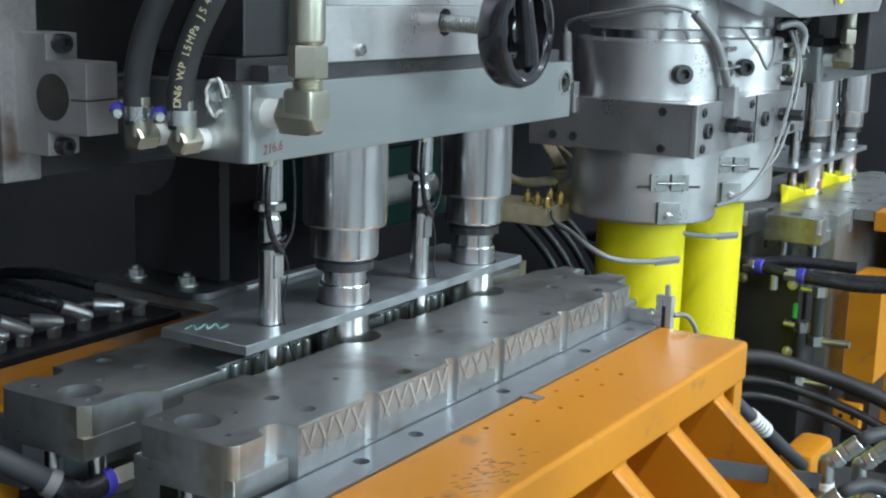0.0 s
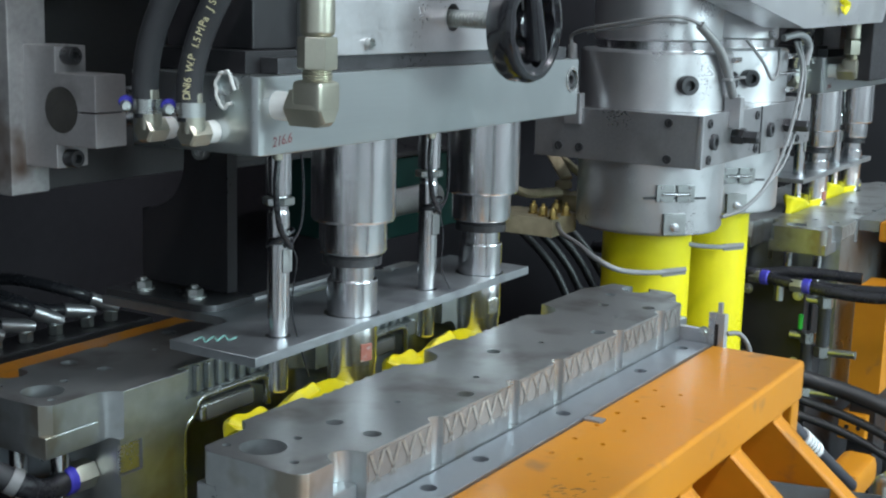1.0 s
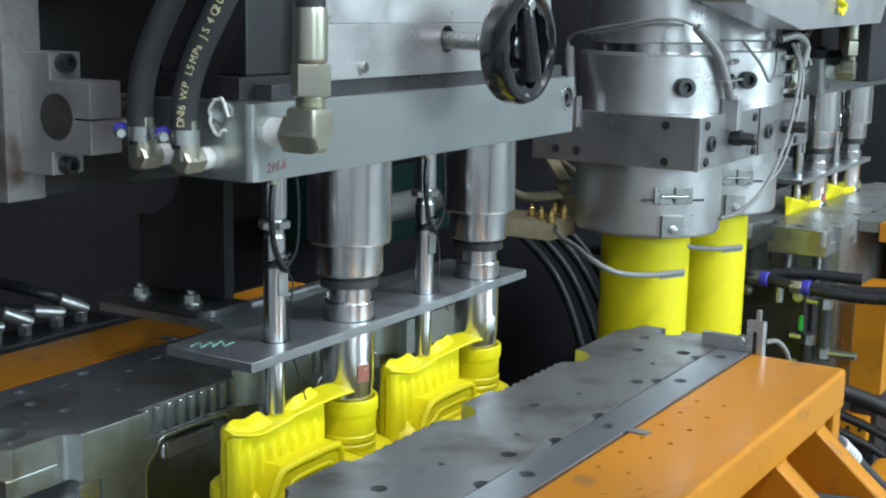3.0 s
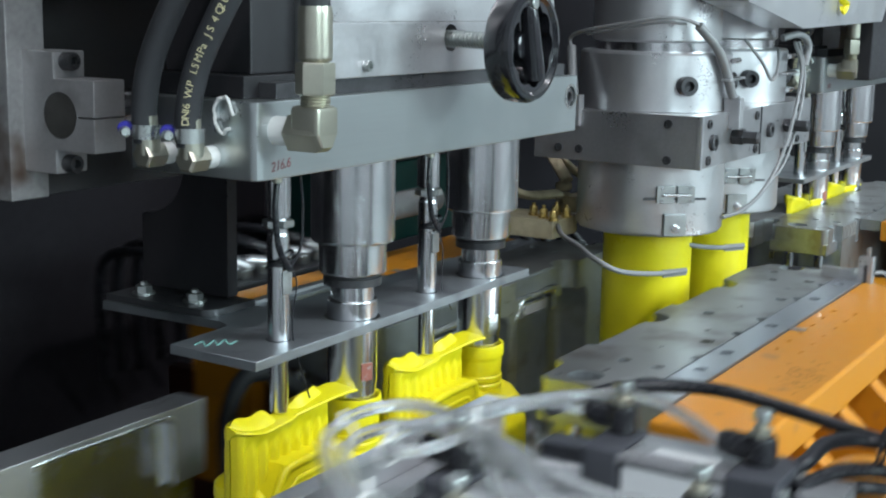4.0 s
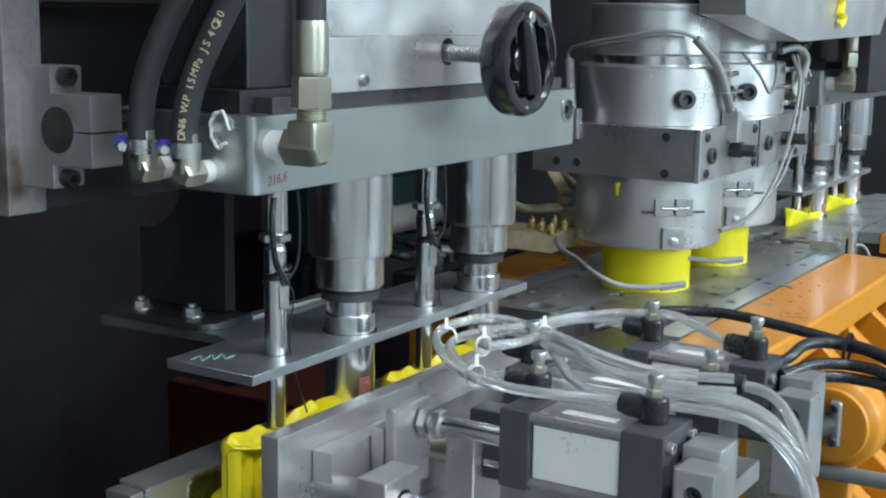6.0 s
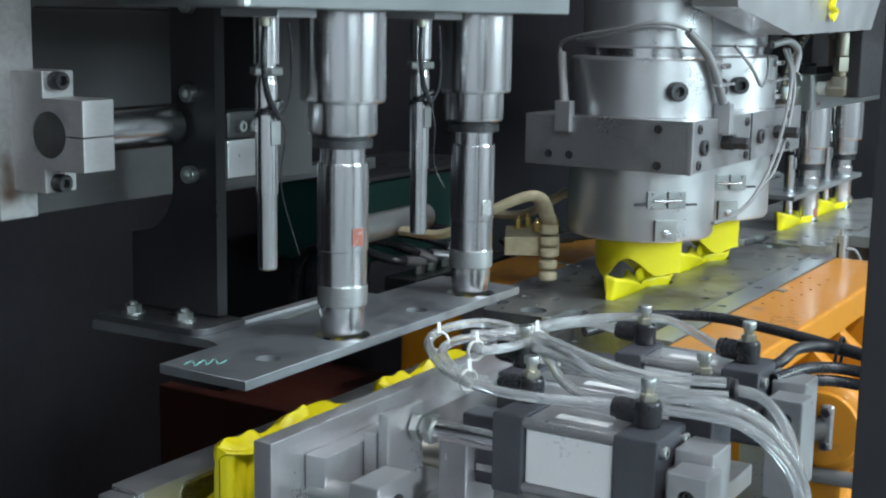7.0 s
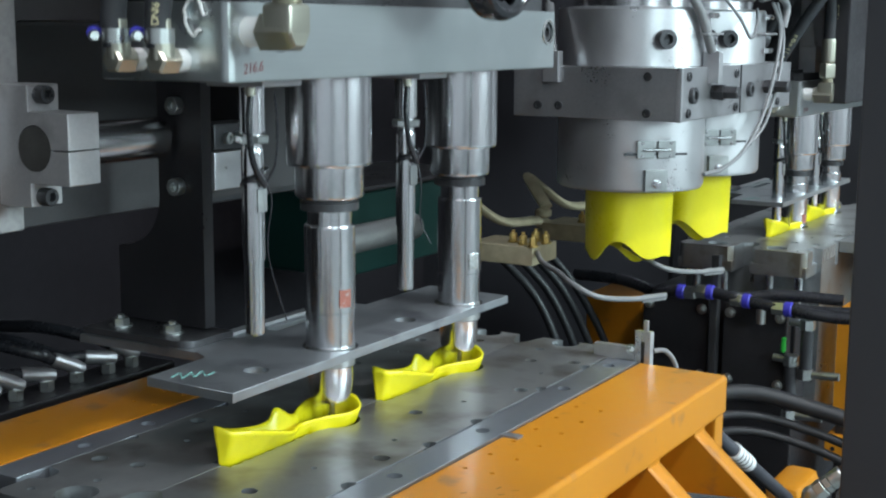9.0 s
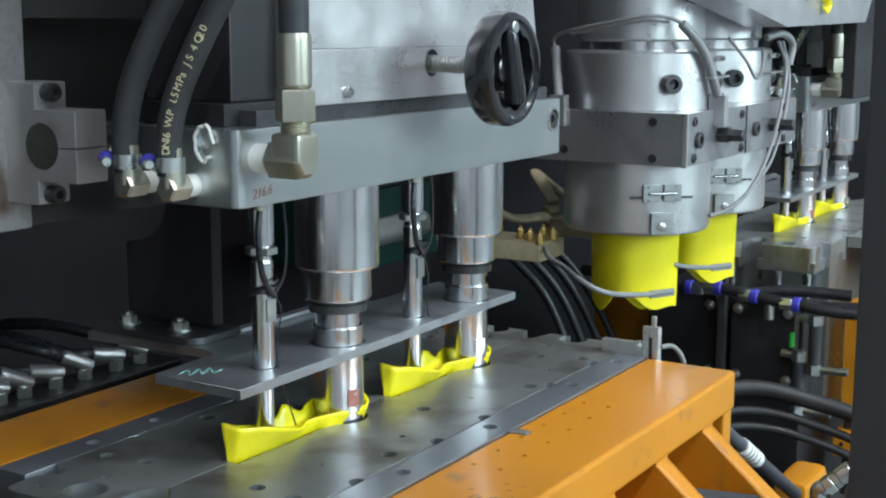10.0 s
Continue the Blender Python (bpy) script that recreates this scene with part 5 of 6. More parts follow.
def gripper_front():
    g = thing("takeout_gripper", (1.0, 0.52, -0.46), "aluminium take-out gripper with pneumatic cylinders and clear air tubes", "gripper")
    part("jaw_rail", boxes((0.787, 1.268, 0.629, 0.647, -0.430, -0.332), bevel=0.0012), ALU, g, "brushed aluminium jaw rail")
    part("rail_step", boxes((0.83, 1.22, 0.6085, 0.6285, -0.430, -0.352), bevel=0.0012), ALU, g)
    part("base_plate", boxes((0.80, 1.24, 0.385, 0.628, -0.452, -0.4305), bevel=0.002), ALU, g)
    for i, x in enumerate(JUG_X):
        # extruded barrel: flat sides, dark tie-rod grooves along the upper corners
        bm = box(bmesh.new(), x - 0.0265, x + 0.0265, 0.3865, 0.4625, -0.3800, -0.3225, bevel=0.003)
        cut = bmesh.new()
        for sx in (-1, 1):
            for z in (-0.3235, -0.379):
                rod(cut, (x + sx * 0.0255, 0.37, z), (x + sx * 0.0255, 0.48, z), 0.0062, 16)
        cy = part("cylinder_barrel", carve(bm, cut), BARREL, g, "anodised pneumatic barrel")
        part("barrel_top", boxes((x - 0.0185, x + 0.0185, 0.3868, 0.4622, -0.3224, -0.3206), bevel=0.0008), CASTALU, cy, "grey extruded top face")
        for sx in (-1, 1):
            for z in (-0.3245, -0.3780):
                part("tie_rod", rod(bmesh.new(), (x + sx * 0.0245, 0.385, z), (x + sx * 0.0245, 0.464, z), 0.0046, 14), GREYPLATE, cy)
        part("label_strip", boxes((x - 0.012, x - 0.001, 0.398, 0.444, -0.3205, -0.3201), bevel=0), WHITE, cy, "white rating label")
        part("head_cap", boxes((x - 0.0305, x + 0.0305, 0.463, 0.491, -0.3850, -0.3185), bevel=0.003), CAPGREY, g, "anthracite end cap")
        part("rear_cap", boxes((x - 0.0305, x + 0.0305, 0.3495, 0.386, -0.3850, -0.3185), bevel=0.003), CAPGREY, g, "anthracite end cap")
        for sx in (-0.021, 0.021):
            for z in (-0.329, -0.375):
                part("cap_screw", cap_screw(bmesh.new(), (x + sx, 0.3495, z), (0, -1, 0), 0.0050, 0.005), ZINC, g)
        part("piston_rod", rod(bmesh.new(), (x, 0.490, -0.344), (x, 0.566, -0.344), 0.0085, 24), CHROME, g, "chromed piston rod")
        bm = lathe(bmesh.new(), along((x, 0.560, -0.344), (0, 1, 0)), [(0.011, 0), (0.0135, 0.001), (0.0135, 0.009), (0.011, 0.010), (0.0085, 0.0102), (0.0085, 0.013), (0.012, 0.0132), (0.0135, 0.014), (0.0135, 0.021), (0.0115, 0.022)], 6)
        part("lock_nut", bm, ZINC, g, "pair of hex lock nuts")
        bm = box(bmesh.new(), x - 0.042, x + 0.016, 0.583, 0.594, -0.400, -0.324, bevel=0.004)
        part("pusher_plate", bm, ALU, g, "aluminium pusher plate")
        part("pusher_foot", boxes((x - 0.042, x - 0.020, 0.5945, 0.608, -0.40, -0.342), bevel=0.003), ALU, g)
        # guide bushes
        for dx in (-0.085, 0.05):
            bm = lathe(bmesh.new(), along((x + dx, 0.575, -0.385), (0, -1, 0)), [(0.012, -0.05), (0.0125, 0), (0.021, 0.001), (0.022, 0.003), (0.022, 0.010), (0.0205, 0.012), (0.012, 0.0122), (0.0115, 0.006)], 32)
            part("guide_bush", bm, BRASS if dx > 0 else STEEL, g, "flanged guide bush")
            bm = box(bmesh.new(), x + dx - 0.026, x + dx + 0.026, 0.545, 0.574, -0.43, -0.360, bevel=0.003)
            cut = rod(bmesh.new(), (x + dx, 0.50, -0.385), (x + dx, 0.60, -0.385), 0.0125, 32)
            part("bush_block", carve(bm, cut), ALU, g, "aluminium guide block")
            part("guide_shaft", rod(bmesh.new(), (x + dx, 0.43, -0.385), (x + dx, 0.629, -0.385), 0.0105, 28, 0.001), CHROME, g)
        # rear hanger blocks
        bm = box(bmesh.new(), x - 0.038, x - 0.006, 0.306, 0.3385, -0.43, -0.337, bevel=0.0025)
        cut = rod(bmesh.new(), (x - 0.05, 0.3225, -0.356), (x - 0.015, 0.3225, -0.356), 0.0072, 24)
        part("hanger_block", carve(bm, cut), ALU, g, "drilled aluminium hanger block")
        part("hanger_screw", cap_screw(bmesh.new(), (x - 0.026, 0.3225, -0.356), (-1, 0, 0), 0.0056, 0.006), DARKSTEEL, g)
        part("hanger_upright", boxes((x - 0.0055, x + 0.034, 0.3135, 0.3455, -0.43, -0.329), bevel=0.0025), ALU, g, "taller aluminium hanger upright")
        part("hanger_arm", boxes((x - 0.012, x + 0.012, 0.3387, 0.3493, -0.372, -0.345), bevel=0.001), ALU, g)
        part("valve_block", boxes((x + 0.040, x + 0.075, 0.33, 0.40, -0.400, -0.335), bevel=0.003), CAPGREY, g)
        part("sensor_block", boxes((x + 0.040, x + 0.070, 0.52, 0.56, -0.40, -0.338), bevel=0.003), CAPGREY, g)
        fitting(g, x + 0.004, 0.372, -0.3185, True, (0.05, 1, 0.05))
        fitting(g, x + 0.014, 0.479, -0.3185, True, (0.05, 1, 0.05))
    # longer cylinder between the two
    x = 1.046
    cy = part("cylinder_barrel", boxes((x - 0.021, x + 0.021, 0.392, 0.527, -0.3780, -0.3290), bevel=0.003), BARREL, g, "anodised pneumatic barrel")
    part("barrel_top", boxes((x - 0.014, x + 0.014, 0.3925, 0.5265, -0.3289, -0.3272), bevel=0.0008), CASTALU, cy, "grey extruded top face")
    part("label_strip", boxes((x - 0.009, x + 0.002, 0.430, 0.478, -0.3271, -0.3267), bevel=0), WHITE, cy, "white rating label")
    part("head_cap", boxes((x - 0.025, x + 0.025, 0.5275, 0.557, -0.3840, -0.3240), bevel=0.003), CAPGREY, g, "anthracite end cap")
    part("rear_cap", boxes((x - 0.025, x + 0.025, 0.3520, 0.3915, -0.3840, -0.3240), bevel=0.003), CAPGREY, g, "anthracite end cap")
    for sx in (-0.017, 0.017):
        part("cap_screw", cap_screw(bmesh.new(), (x + sx, 0.3520, -0.334), (0, -1, 0), 0.0046, 0.005), ZINC, g)
    fitting(g, x + 0.004, 0.372, -0.3240, True, (0.1, -1, 0.05))
    fitting(g, x + 0.006, 0.545, -0.3240, True, (0.1, 1, 0.05))
    # clear air tubes
    a, b = JUG_X
    zt = -0.309
    runs = [
        [(0.929, 0.4, -0.306), (0.905, 0.45, -0.304), (0.898, 0.495, -0.302), (0.917, 0.543, -0.301), (0.968, 0.595, -0.299), (1.009, 0.619, -0.298), (1.05, 0.622, -0.297), (1.078, 0.603, -0.296), (1.073, 0.564, -0.296), (1.048, 0.511, -0.297), (1.015, 0.448, -0.299), (1.006, 0.397, -0.301), (1.032, 0.346, -0.304)],
        [(0.94, 0.506, -0.306), (0.93, 0.52, -0.306), (0.945, 0.555, -0.306), (0.985, 0.592, -0.306), (1.012, 0.606, -0.306), (1.04, 0.608, -0.306), (1.06, 0.59, -0.305), (1.056, 0.55, -0.305), (1.031, 0.497, -0.305), (1, 0.438, -0.307), (0.992, 0.384, -0.308), (1.015, 0.338, -0.31)],
        [(1.176, 0.506, -0.309), (1.15, 0.53, -0.3), (1.1, 0.556, -0.3), (1.05, 0.578, -0.3), (1.012, 0.576, -0.3), (0.998, 0.56, -0.3), (1.02, 0.545, -0.3), (1.055, 0.535, -0.3), (1.03, 0.49, -0.3), (0.985, 0.44, -0.3), (0.969, 0.348, -0.301), (0.974, 0.325, -0.304), (0.979, 0.306, -0.311), (0.986, 0.291, -0.324), (0.994, 0.278, -0.344), (0.998, 0.27, -0.371), (0.997, 0.267, -0.426)],
        [(1.166, 0.4, -0.309), (1.19, 0.46, -0.296), (1.175, 0.507, -0.296), (1.128, 0.543, -0.296), (1.084, 0.556, -0.296), (1.045, 0.572, -0.296), (1.03, 0.59, -0.296)],
        [(1.084, 0.548, -0.311), (1.03, 0.507, -0.311), (0.975, 0.465, -0.311), (0.955, 0.425, -0.311), (0.957, 0.345, -0.3), (0.962, 0.322, -0.303), (0.967, 0.303, -0.31), (0.974, 0.288, -0.323), (0.982, 0.275, -0.343), (0.986, 0.267, -0.37), (0.985, 0.264, -0.425)],
        [(0.938, 0.4, -0.311), (0.946, 0.368, -0.309), (0.954, 0.318, -0.311), (0.959, 0.299, -0.318), (0.966, 0.284, -0.331), (0.974, 0.271, -0.351), (0.978, 0.263, -0.378), (0.977, 0.26, -0.433)],
        [(0.985, 0.4, -0.308), (0.975, 0.365, -0.306), (0.966, 0.317, -0.31), (0.971, 0.298, -0.317), (0.978, 0.283, -0.33), (0.986, 0.27, -0.35), (0.99, 0.262, -0.377), (0.989, 0.259, -0.432)],
        [(1.05, 0.346, -0.313), (1.052, 0.325, -0.316), (1.045, 0.306, -0.326), (1.034, 0.29, -0.345), (1.024, 0.279, -0.372), (1.018, 0.273, -0.425)],
        [(1.056, 0.346, -0.316), (1.06, 0.325, -0.32), (1.054, 0.306, -0.331), (1.043, 0.29, -0.351), (1.032, 0.279, -0.378), (1.026, 0.273, -0.428)]]
    for r in runs:
        bm = tube(bmesh.new(), r, 0.0044, 12, 8)
        tube(bm, r, 0.0028, 12, 8)
        bore = part("air_tube", bm, TUBEMAT, g, "clear plastic air tube")
    for p, d in (((1.010, 0.612, -0.302), (0.9, 0.25, 0)), ((1.000, 0.566, -0.302), (0.3, 0.9, 0)), ((0.915, 0.524, -0.303), (0.3, 0.9, 0)), ((1.062, 0.538, -0.300), (0.5, 0.8, 0))):
        part("cable_tie", lathe(bmesh.new(), along(p, d), [(0.0086, 0), (0.0096, 0), (0.0096, 0.0032), (0.0086, 0.0032)], 18, close=False), TAPE, g, "white cable tie")
        part("tie_tail", obox(bmesh.new(), along(Vector(p) + Vector((0, 0, 0.013)), (0.1, 0.1, 1)), 0.0032, 0.0010, 0.010, 0), TAPE, g)
    # black supply hoses
    hoses = ([(1.19, 0.55, -0.320), (1.255, 0.515, -0.311), (1.285, 0.453, -0.309), (1.268, 0.385, -0.309), (1.246, 0.323, -0.311), (1.236, 0.270, -0.318), (1.23, 0.20, -0.35)],
             [(1.166, 0.366, -0.334), (1.190, 0.348, -0.320), (1.217, 0.340, -0.312), (1.240, 0.316, -0.313), (1.238, 0.270, -0.321), (1.23, 0.20, -0.36)],
             [(1.160, 0.345, -0.330), (1.20, 0.328, -0.326), (1.226, 0.300, -0.328), (1.226, 0.262, -0.334), (1.22, 0.20, -0.37)],
             [(1.165, 0.345, -0.342), (1.205, 0.322, -0.338), (1.224, 0.292, -0.340), (1.222, 0.255, -0.346), (1.215, 0.20, -0.38)])
    for line in hoses:
        part("supply_hose", tube(bmesh.new(), line, 0.0055, 12), PLASTIC, g, "glossy black supply hose")
    part("hose_tie", lathe(bmesh.new(), along((1.243, 0.310, -0.318), (0.05, -1, -0.1)), [(0.016, 0), (0.0172, 0), (0.0172, 0.003), (0.016, 0.003)], 20, close=False), PLASTIC, g)
    # orange end casting with pivot pin and keeper
    bm = lathe(bmesh.new(), along((1.362, 0.352, -0.432), (1, 0, 0)), [(0.034, 0.0), (0.039, 0.001), (0.0405, 0.006), (0.047, 0.010), (0.052, 0.016), (0.053, 0.044), (0.050, 0.050)], 40)
    box(bm, 1.378, 1.410, 0.330, 0.470, -0.56, -0.400, bevel=0.008)
    cast = part("end_casting", bm, ORANGE, g, "rounded orange end casting")
    part("pivot_pin", rod(bmesh.new(), (1.290, 0.366, -0.424), (1.366, 0.352, -0.430), 0.0125, 24, 0.002), DARKSTEEL, cast)
    kp = part("keeper_plate", box(bmesh.new(), 1.352, 1.3610, 0.338, 0.352, -0.452, -0.402, bevel=0.004, segs=3), GREYPLATE, cast)
    for z in (-0.409, -0.445):
        part("keeper_screw", cap_screw(bmesh.new(), (1.352, 0.345, z), (-1, 0, 0), 0.0052, 0.006), DARKSTEEL, kp)
    part("drain_hose", rod(bmesh.new(), (1.372, 0.370, -0.4860), (1.36, 0.270, -0.4800), 0.0085, 16), CABLE, cast, "grey drain hose")
    # the cylinder group stands on shims
    raised = ("cylinder_barrel", "head_cap", "rear_cap", "flow_valve", "air_tube", "cable_tie", "tie_tail", "cap_screw", "supply_hose", "hose_tie", "hanger", "end_casting")
    for ob in g.children:
        if ob.name.startswith(raised):
            ob.location.z += 0.0105
    part("carrier", boxes((1.3005, 1.335, 0.36, 0.42, -0.56, -0.400), bevel=0.002), GREYPLATE, g)
    return g


def gripper_back():
    g = thing("takeout_jaw", (1.0, 0.80, -0.50), "aluminium take-out jaw with moulded cradle recesses", "gripper")
    bm = box(bmesh.new(), 0.772, 1.268, 0.753, 0.790, -0.56, -0.393, bevel=0.0015)
    cut = bmesh.new()
    for x in JUG_X:
        box(cut, x - 0.110, x + 0.066, 0.70, 0.776, -0.54, -0.399, bevel=0.014, segs=4)
        box(cut, x - 0.108, x + 0.118, 0.70, 0.774, -0.545, -0.470, bevel=0.012, segs=4)
    jaw = part("jaw", carve(bm, cut), ALU, g, "brushed aluminium jaw with rounded recesses", extra=(MILLED,))
    for f in jaw.data.polygons:
        if f.center.y + 0.80 > 0.7555 and f.center.y + 0.80 < 0.7775 and f.center.z < 0.105:
            f.material_index = 1
    for x in JUG_X:
        rim = [(x - 0.108, -0.50), (x - 0.108, -0.415), (x - 0.105, -0.404), (x - 0.094, -0.400), (x, -0.400), (x + 0.048, -0.400), (x + 0.060, -0.4035), (x + 0.064, -0.415), (x + 0.064, -0.472)]
        part("recess_rim", tube(bmesh.new(), [(a, 0.7545, b) for a, b in rim], 0.0024, 8, 6), MILLED, jaw, "polished recess rim")
    part("end_strip", boxes((0.756, 0.7715, 0.760, 0.79, -0.56, -0.397), bevel=0.002), GREYPLATE, g)
    part("rear_plate", boxes((0.80, 1.24, 0.7905, 0.81, -0.56, -0.42), bevel=0.002), GREYPLATE, g)
    return g


# ---- knife arms beside the dies ----
def knife(dx):
    k = thing("cutting_arm", (1.63 + dx, 0.85, -0.305), "brass-fitted cutting arm with a grey flattened blade tube", "cutting arm", "cutting arms")
    part("block", boxes((1.585 + dx, 1.66 + dx, 0.80, 0.90, -0.318, -0.292), bevel=0.002), CLOTH, k, "buff insulated terminal block")
    for i in range(5):
        p = (1.59 + dx + 0.013 * i, 0.802 + 0.022 * (i % 3), -0.292)
        part("terminal", hex_bolt(bmesh.new(), p, (0, 0, 1), 0.005, 0.013), BRASSY, k, "brass terminal stud")
    line = [(1.60 + dx, 0.80, -0.300), (1.545 + dx, 0.765, -0.302), (1.49 + dx, 0.715, -0.302), (1.445 + dx, 0.672, -0.306), (1.455 + dx, 0.642, -0.320), (1.53 + dx, 0.628, -0.334), (1.622 + dx, 0.622, -0.3445)]
    part("blade_tube", tube(bmesh.new(), line, 0.0034, 12), CABLE, k, "grey metal blade tube")
    bm = obox(bmesh.new(), along((1.59 + dx, 0.624, -0.342), (1, -0.06, -0.11)), 0.003, 0.010, 0.07, 0.0008)
    part("blade", bm, CABLE, k)
    part("heat_wrap", tube(bmesh.new(), [(1.60 + dx, 0.90, -0.27), (1.62 + dx, 0.94, -0.23), (1.68 + dx, 0.95, -0.25), (1.74 + dx, 0.93, -0.285), (1.80 + dx, 0.90, -0.288)], 0.012, 12, flat=0.55), CLOTH, k, "buff cloth heat wrap")
    bm = bmesh.new()
    for i in range(5):
        lathe(bm, Matrix.Translation((1.60 + dx, 0.905, -0.35 + 0.016 * i)), [(0.010, 0), (0.013, 0.003), (0.013, 0.010), (0.010, 0.013)], 20)
    part("bellows", bm, CLOTH, k, "ribbed pale bellows")
    return k


# ---- twin station beyond, standing closed ----
def far_station(head, plate, halves):
    copy_thing(head, Matrix.Translation(head.location + Vector((FAR, 0, -0.006))))
    copy_thing(plate, Matrix.Translation(plate.location + Vector((FAR, 0, -0.006))))
    for h in halves:
        copy_thing(h, Matrix.Translation(h.location + Vector((FAR, 0, 0))))
    for x in JUG_X:
        flash(x + FAR)
    p = thing("far_platen", (2.7, 0.5, -0.7), "orange painted platen of the twin station", "platen")
    part("flange", boxes((2.33, 3.4, 0.42, 0.5425, TOP - 0.036, TOP - 0.001), bevel=0.004), ORANGE, p)
    part("strip", boxes((2.335, 3.1, 0.5435, 0.5785, TOP - 0.02, TOP - 0.0005), bevel=0.001), STEEL, p)
    part("web", boxes((2.5, 3.38, 0.45, 0.54, TOP - 0.45, TOP - 0.0365), bevel=0.004), ORANGE, p)
    c = thing("far_housing", (2.6, 0.7, 0.1), "dark boxed housing of the twin station", "machine housing")
    part("body", boxes((2.30, 3.3, 0.66, 0.95, 0.20, 0.6), bevel=0.004), BLACK, c)
    part("cover", boxes((2.27, 3.3, 0.565, 0.60, -0.120, 0.16), bevel=0.003), BLACK, c, "black cover over the beam")
    part("chute", boxes((2.45, 2.60, 0.50, 0.56, -0.03, 0.20), bevel=0.004), GREYPLATE, c, "grey sheet chute")


# ---- machine body, background and clutter ----
def surroundings():
    g = thing("machine_guard", (1.4, 1.5, -1.55), "matt black sheet guard behind the station", "machine guard")
    part("back_panel", boxes((0.2, 2.3, 1.42, 1.46, -1.55, 1.4), bevel=0), GUARD, g)
    part("back_panel", boxes((2.302, 4.6, 1.62, 1.66, -1.55, 1.4), bevel=0), GUARD, g)
    # added cover above the view, blocks overhead light from the rear
    part("roof_panel", boxes((0.2, 2.3, 0.98, 1.42, 0.75, 0.78), bevel=0), GUARD, g)
    part("side_panel", boxes((0.36, 0.40, 0.86, 1.41, -1.55, 1.4), bevel=0), GUARD, g)
    bed = thing("machine_bed", (1.8, 0.8, -1.55), "black welded machine bed", "machine bed")
    part("bed_top", boxes((0.1, 4.0, 0.2, 1.40, -0.95, -0.90), bevel=0.004), BLACK, bed)
    part("bed_side", boxes((0.12, 3.98, 0.25, 0.29, -1.55, -0.951), bevel=0.002), BLACK, bed)
    part("rail", boxes((0.2, 3.6, 0.40, 0.46, -0.899, -0.85), bevel=0.003), STEEL, bed)
    part("rail", boxes((0.2, 3.6, 0.98, 1.04, -0.899, -0.85), bevel=0.003), STEEL, bed)
    d = thing("red_duct", (1.5, 1.1, -0.62), "dull red painted duct low behind the moulds", "duct")
    part("duct", boxes((1.325, 1.62, 1.02, 1.22, -0.70, -0.52), bevel=0.03), RED, d)
    part("duct_flange", boxes((1.30, 1.3245, 1.0, 1.24, -0.72, -0.50), bevel=0.004), RED, d)
    o = thing("frame_column", (2.25, 1.1, -0.90), "orange painted frame column", "machine frame")
    part("column", boxes((2.30, 2.42, 0.93, 1.05, -0.90, -0.50), bevel=0.01), ORANGE, o)
    o2 = thing("frame_column", (2.28, 0.53, -0.90), "orange painted frame column with a chamfered top", "machine frame")
    part("column", prism(bmesh.new(), [(2.25, 0.500), (2.36, 0.500), (2.36, 0.553), (2.25, 0.553)], -0.648, -0.468), ORANGE, o2, smooth=False)
    part("foot", boxes((2.24, 2.36, 0.515, 0.562, -0.735, -0.690), bevel=0.003), ORANGE, o2)
    part("foot_web", boxes((2.262, 2.35, 0.505, 0.55, -0.90, -0.6485), bevel=0.002), BLACK, o2)
    # black discs on the solid foot stand for the shade inside two holes
    for y in (0.527, 0.547):
        part("foot_hole", rod(bmesh.new(), (2.2395, y, -0.712), (2.2405, y, -0.712), 0.004, 12), BLACK, o2)
    v = thing("valve_box", (2.25, 0.73, -0.90), "black hydraulic manifold boxes with pipe unions", "hydraulic unit")
    for y0, y1 in ((0.742, 0.862), (0.606, 0.716)):
        b = part("box", boxes((2.135, 2.162, y0, y1, -0.605, -0.452), bevel=0.003), BLACK, v, "black cover plate")
        for y in (y0 + 0.012, y1 - 0.012):
            for z in (-0.470, -0.585):
                part("cover_screw", hex_bolt(bmesh.new(), (2.135, y, z), (-1, 0, 0), 0.006, 0.008), ZINC, b)
    part("stand", boxes((2.165, 2.6, 0.60, 0.87, -0.90, -0.452), bevel=0.004), BLACK, v)
    part("upright", boxes((2.118, 2.134, 0.721, 0.735, -0.60, -0.372), bevel=0.002), DARKSTEEL, v, "dark steel upright")
    part("tie_bar", boxes((2.12, 2.132, 0.722, 0.80, -0.618, -0.603), bevel=0.002), GREYPLATE, v)
    for y, z, yend in ((0.772, -0.436, 0.90), (0.735, -0.432, 0.62), (0.672, -0.440, 0.40), (0.602, -0.446, 0.38)):
        d = -1 if yend < y else 1
        part("hose_union", rod(bmesh.new(), (2.10, y, z), (2.10, y + d * 0.014, z), 0.0125, 16, 0.002), BLUE, v, "blue hose collar")
        part("union_nut", lathe(bmesh.new(), along((2.10, y, z), (0, -d, 0)), [(0.0105, 0), (0.0115, 0.002), (0.0115, 0.018), (0.009, 0.02)], 6), ZINC, v)
        part("hose", tube(bmesh.new(), [(2.10, y + d * 0.012, z), (2.10, y + d * 0.05, z - 0.004), (2.11, (y + yend) / 2, z - 0.006), (2.13, yend, z + 0.002), (2.15, yend + d * 0.1, z)], 0.0098, 14), PLASTIC, v, "black rubber hose")
    part("drop_pipe", rod(bmesh.new(), (2.10, 0.640, -0.45), (2.10, 0.640, -0.475), 0.008, 14), ZINC, v)
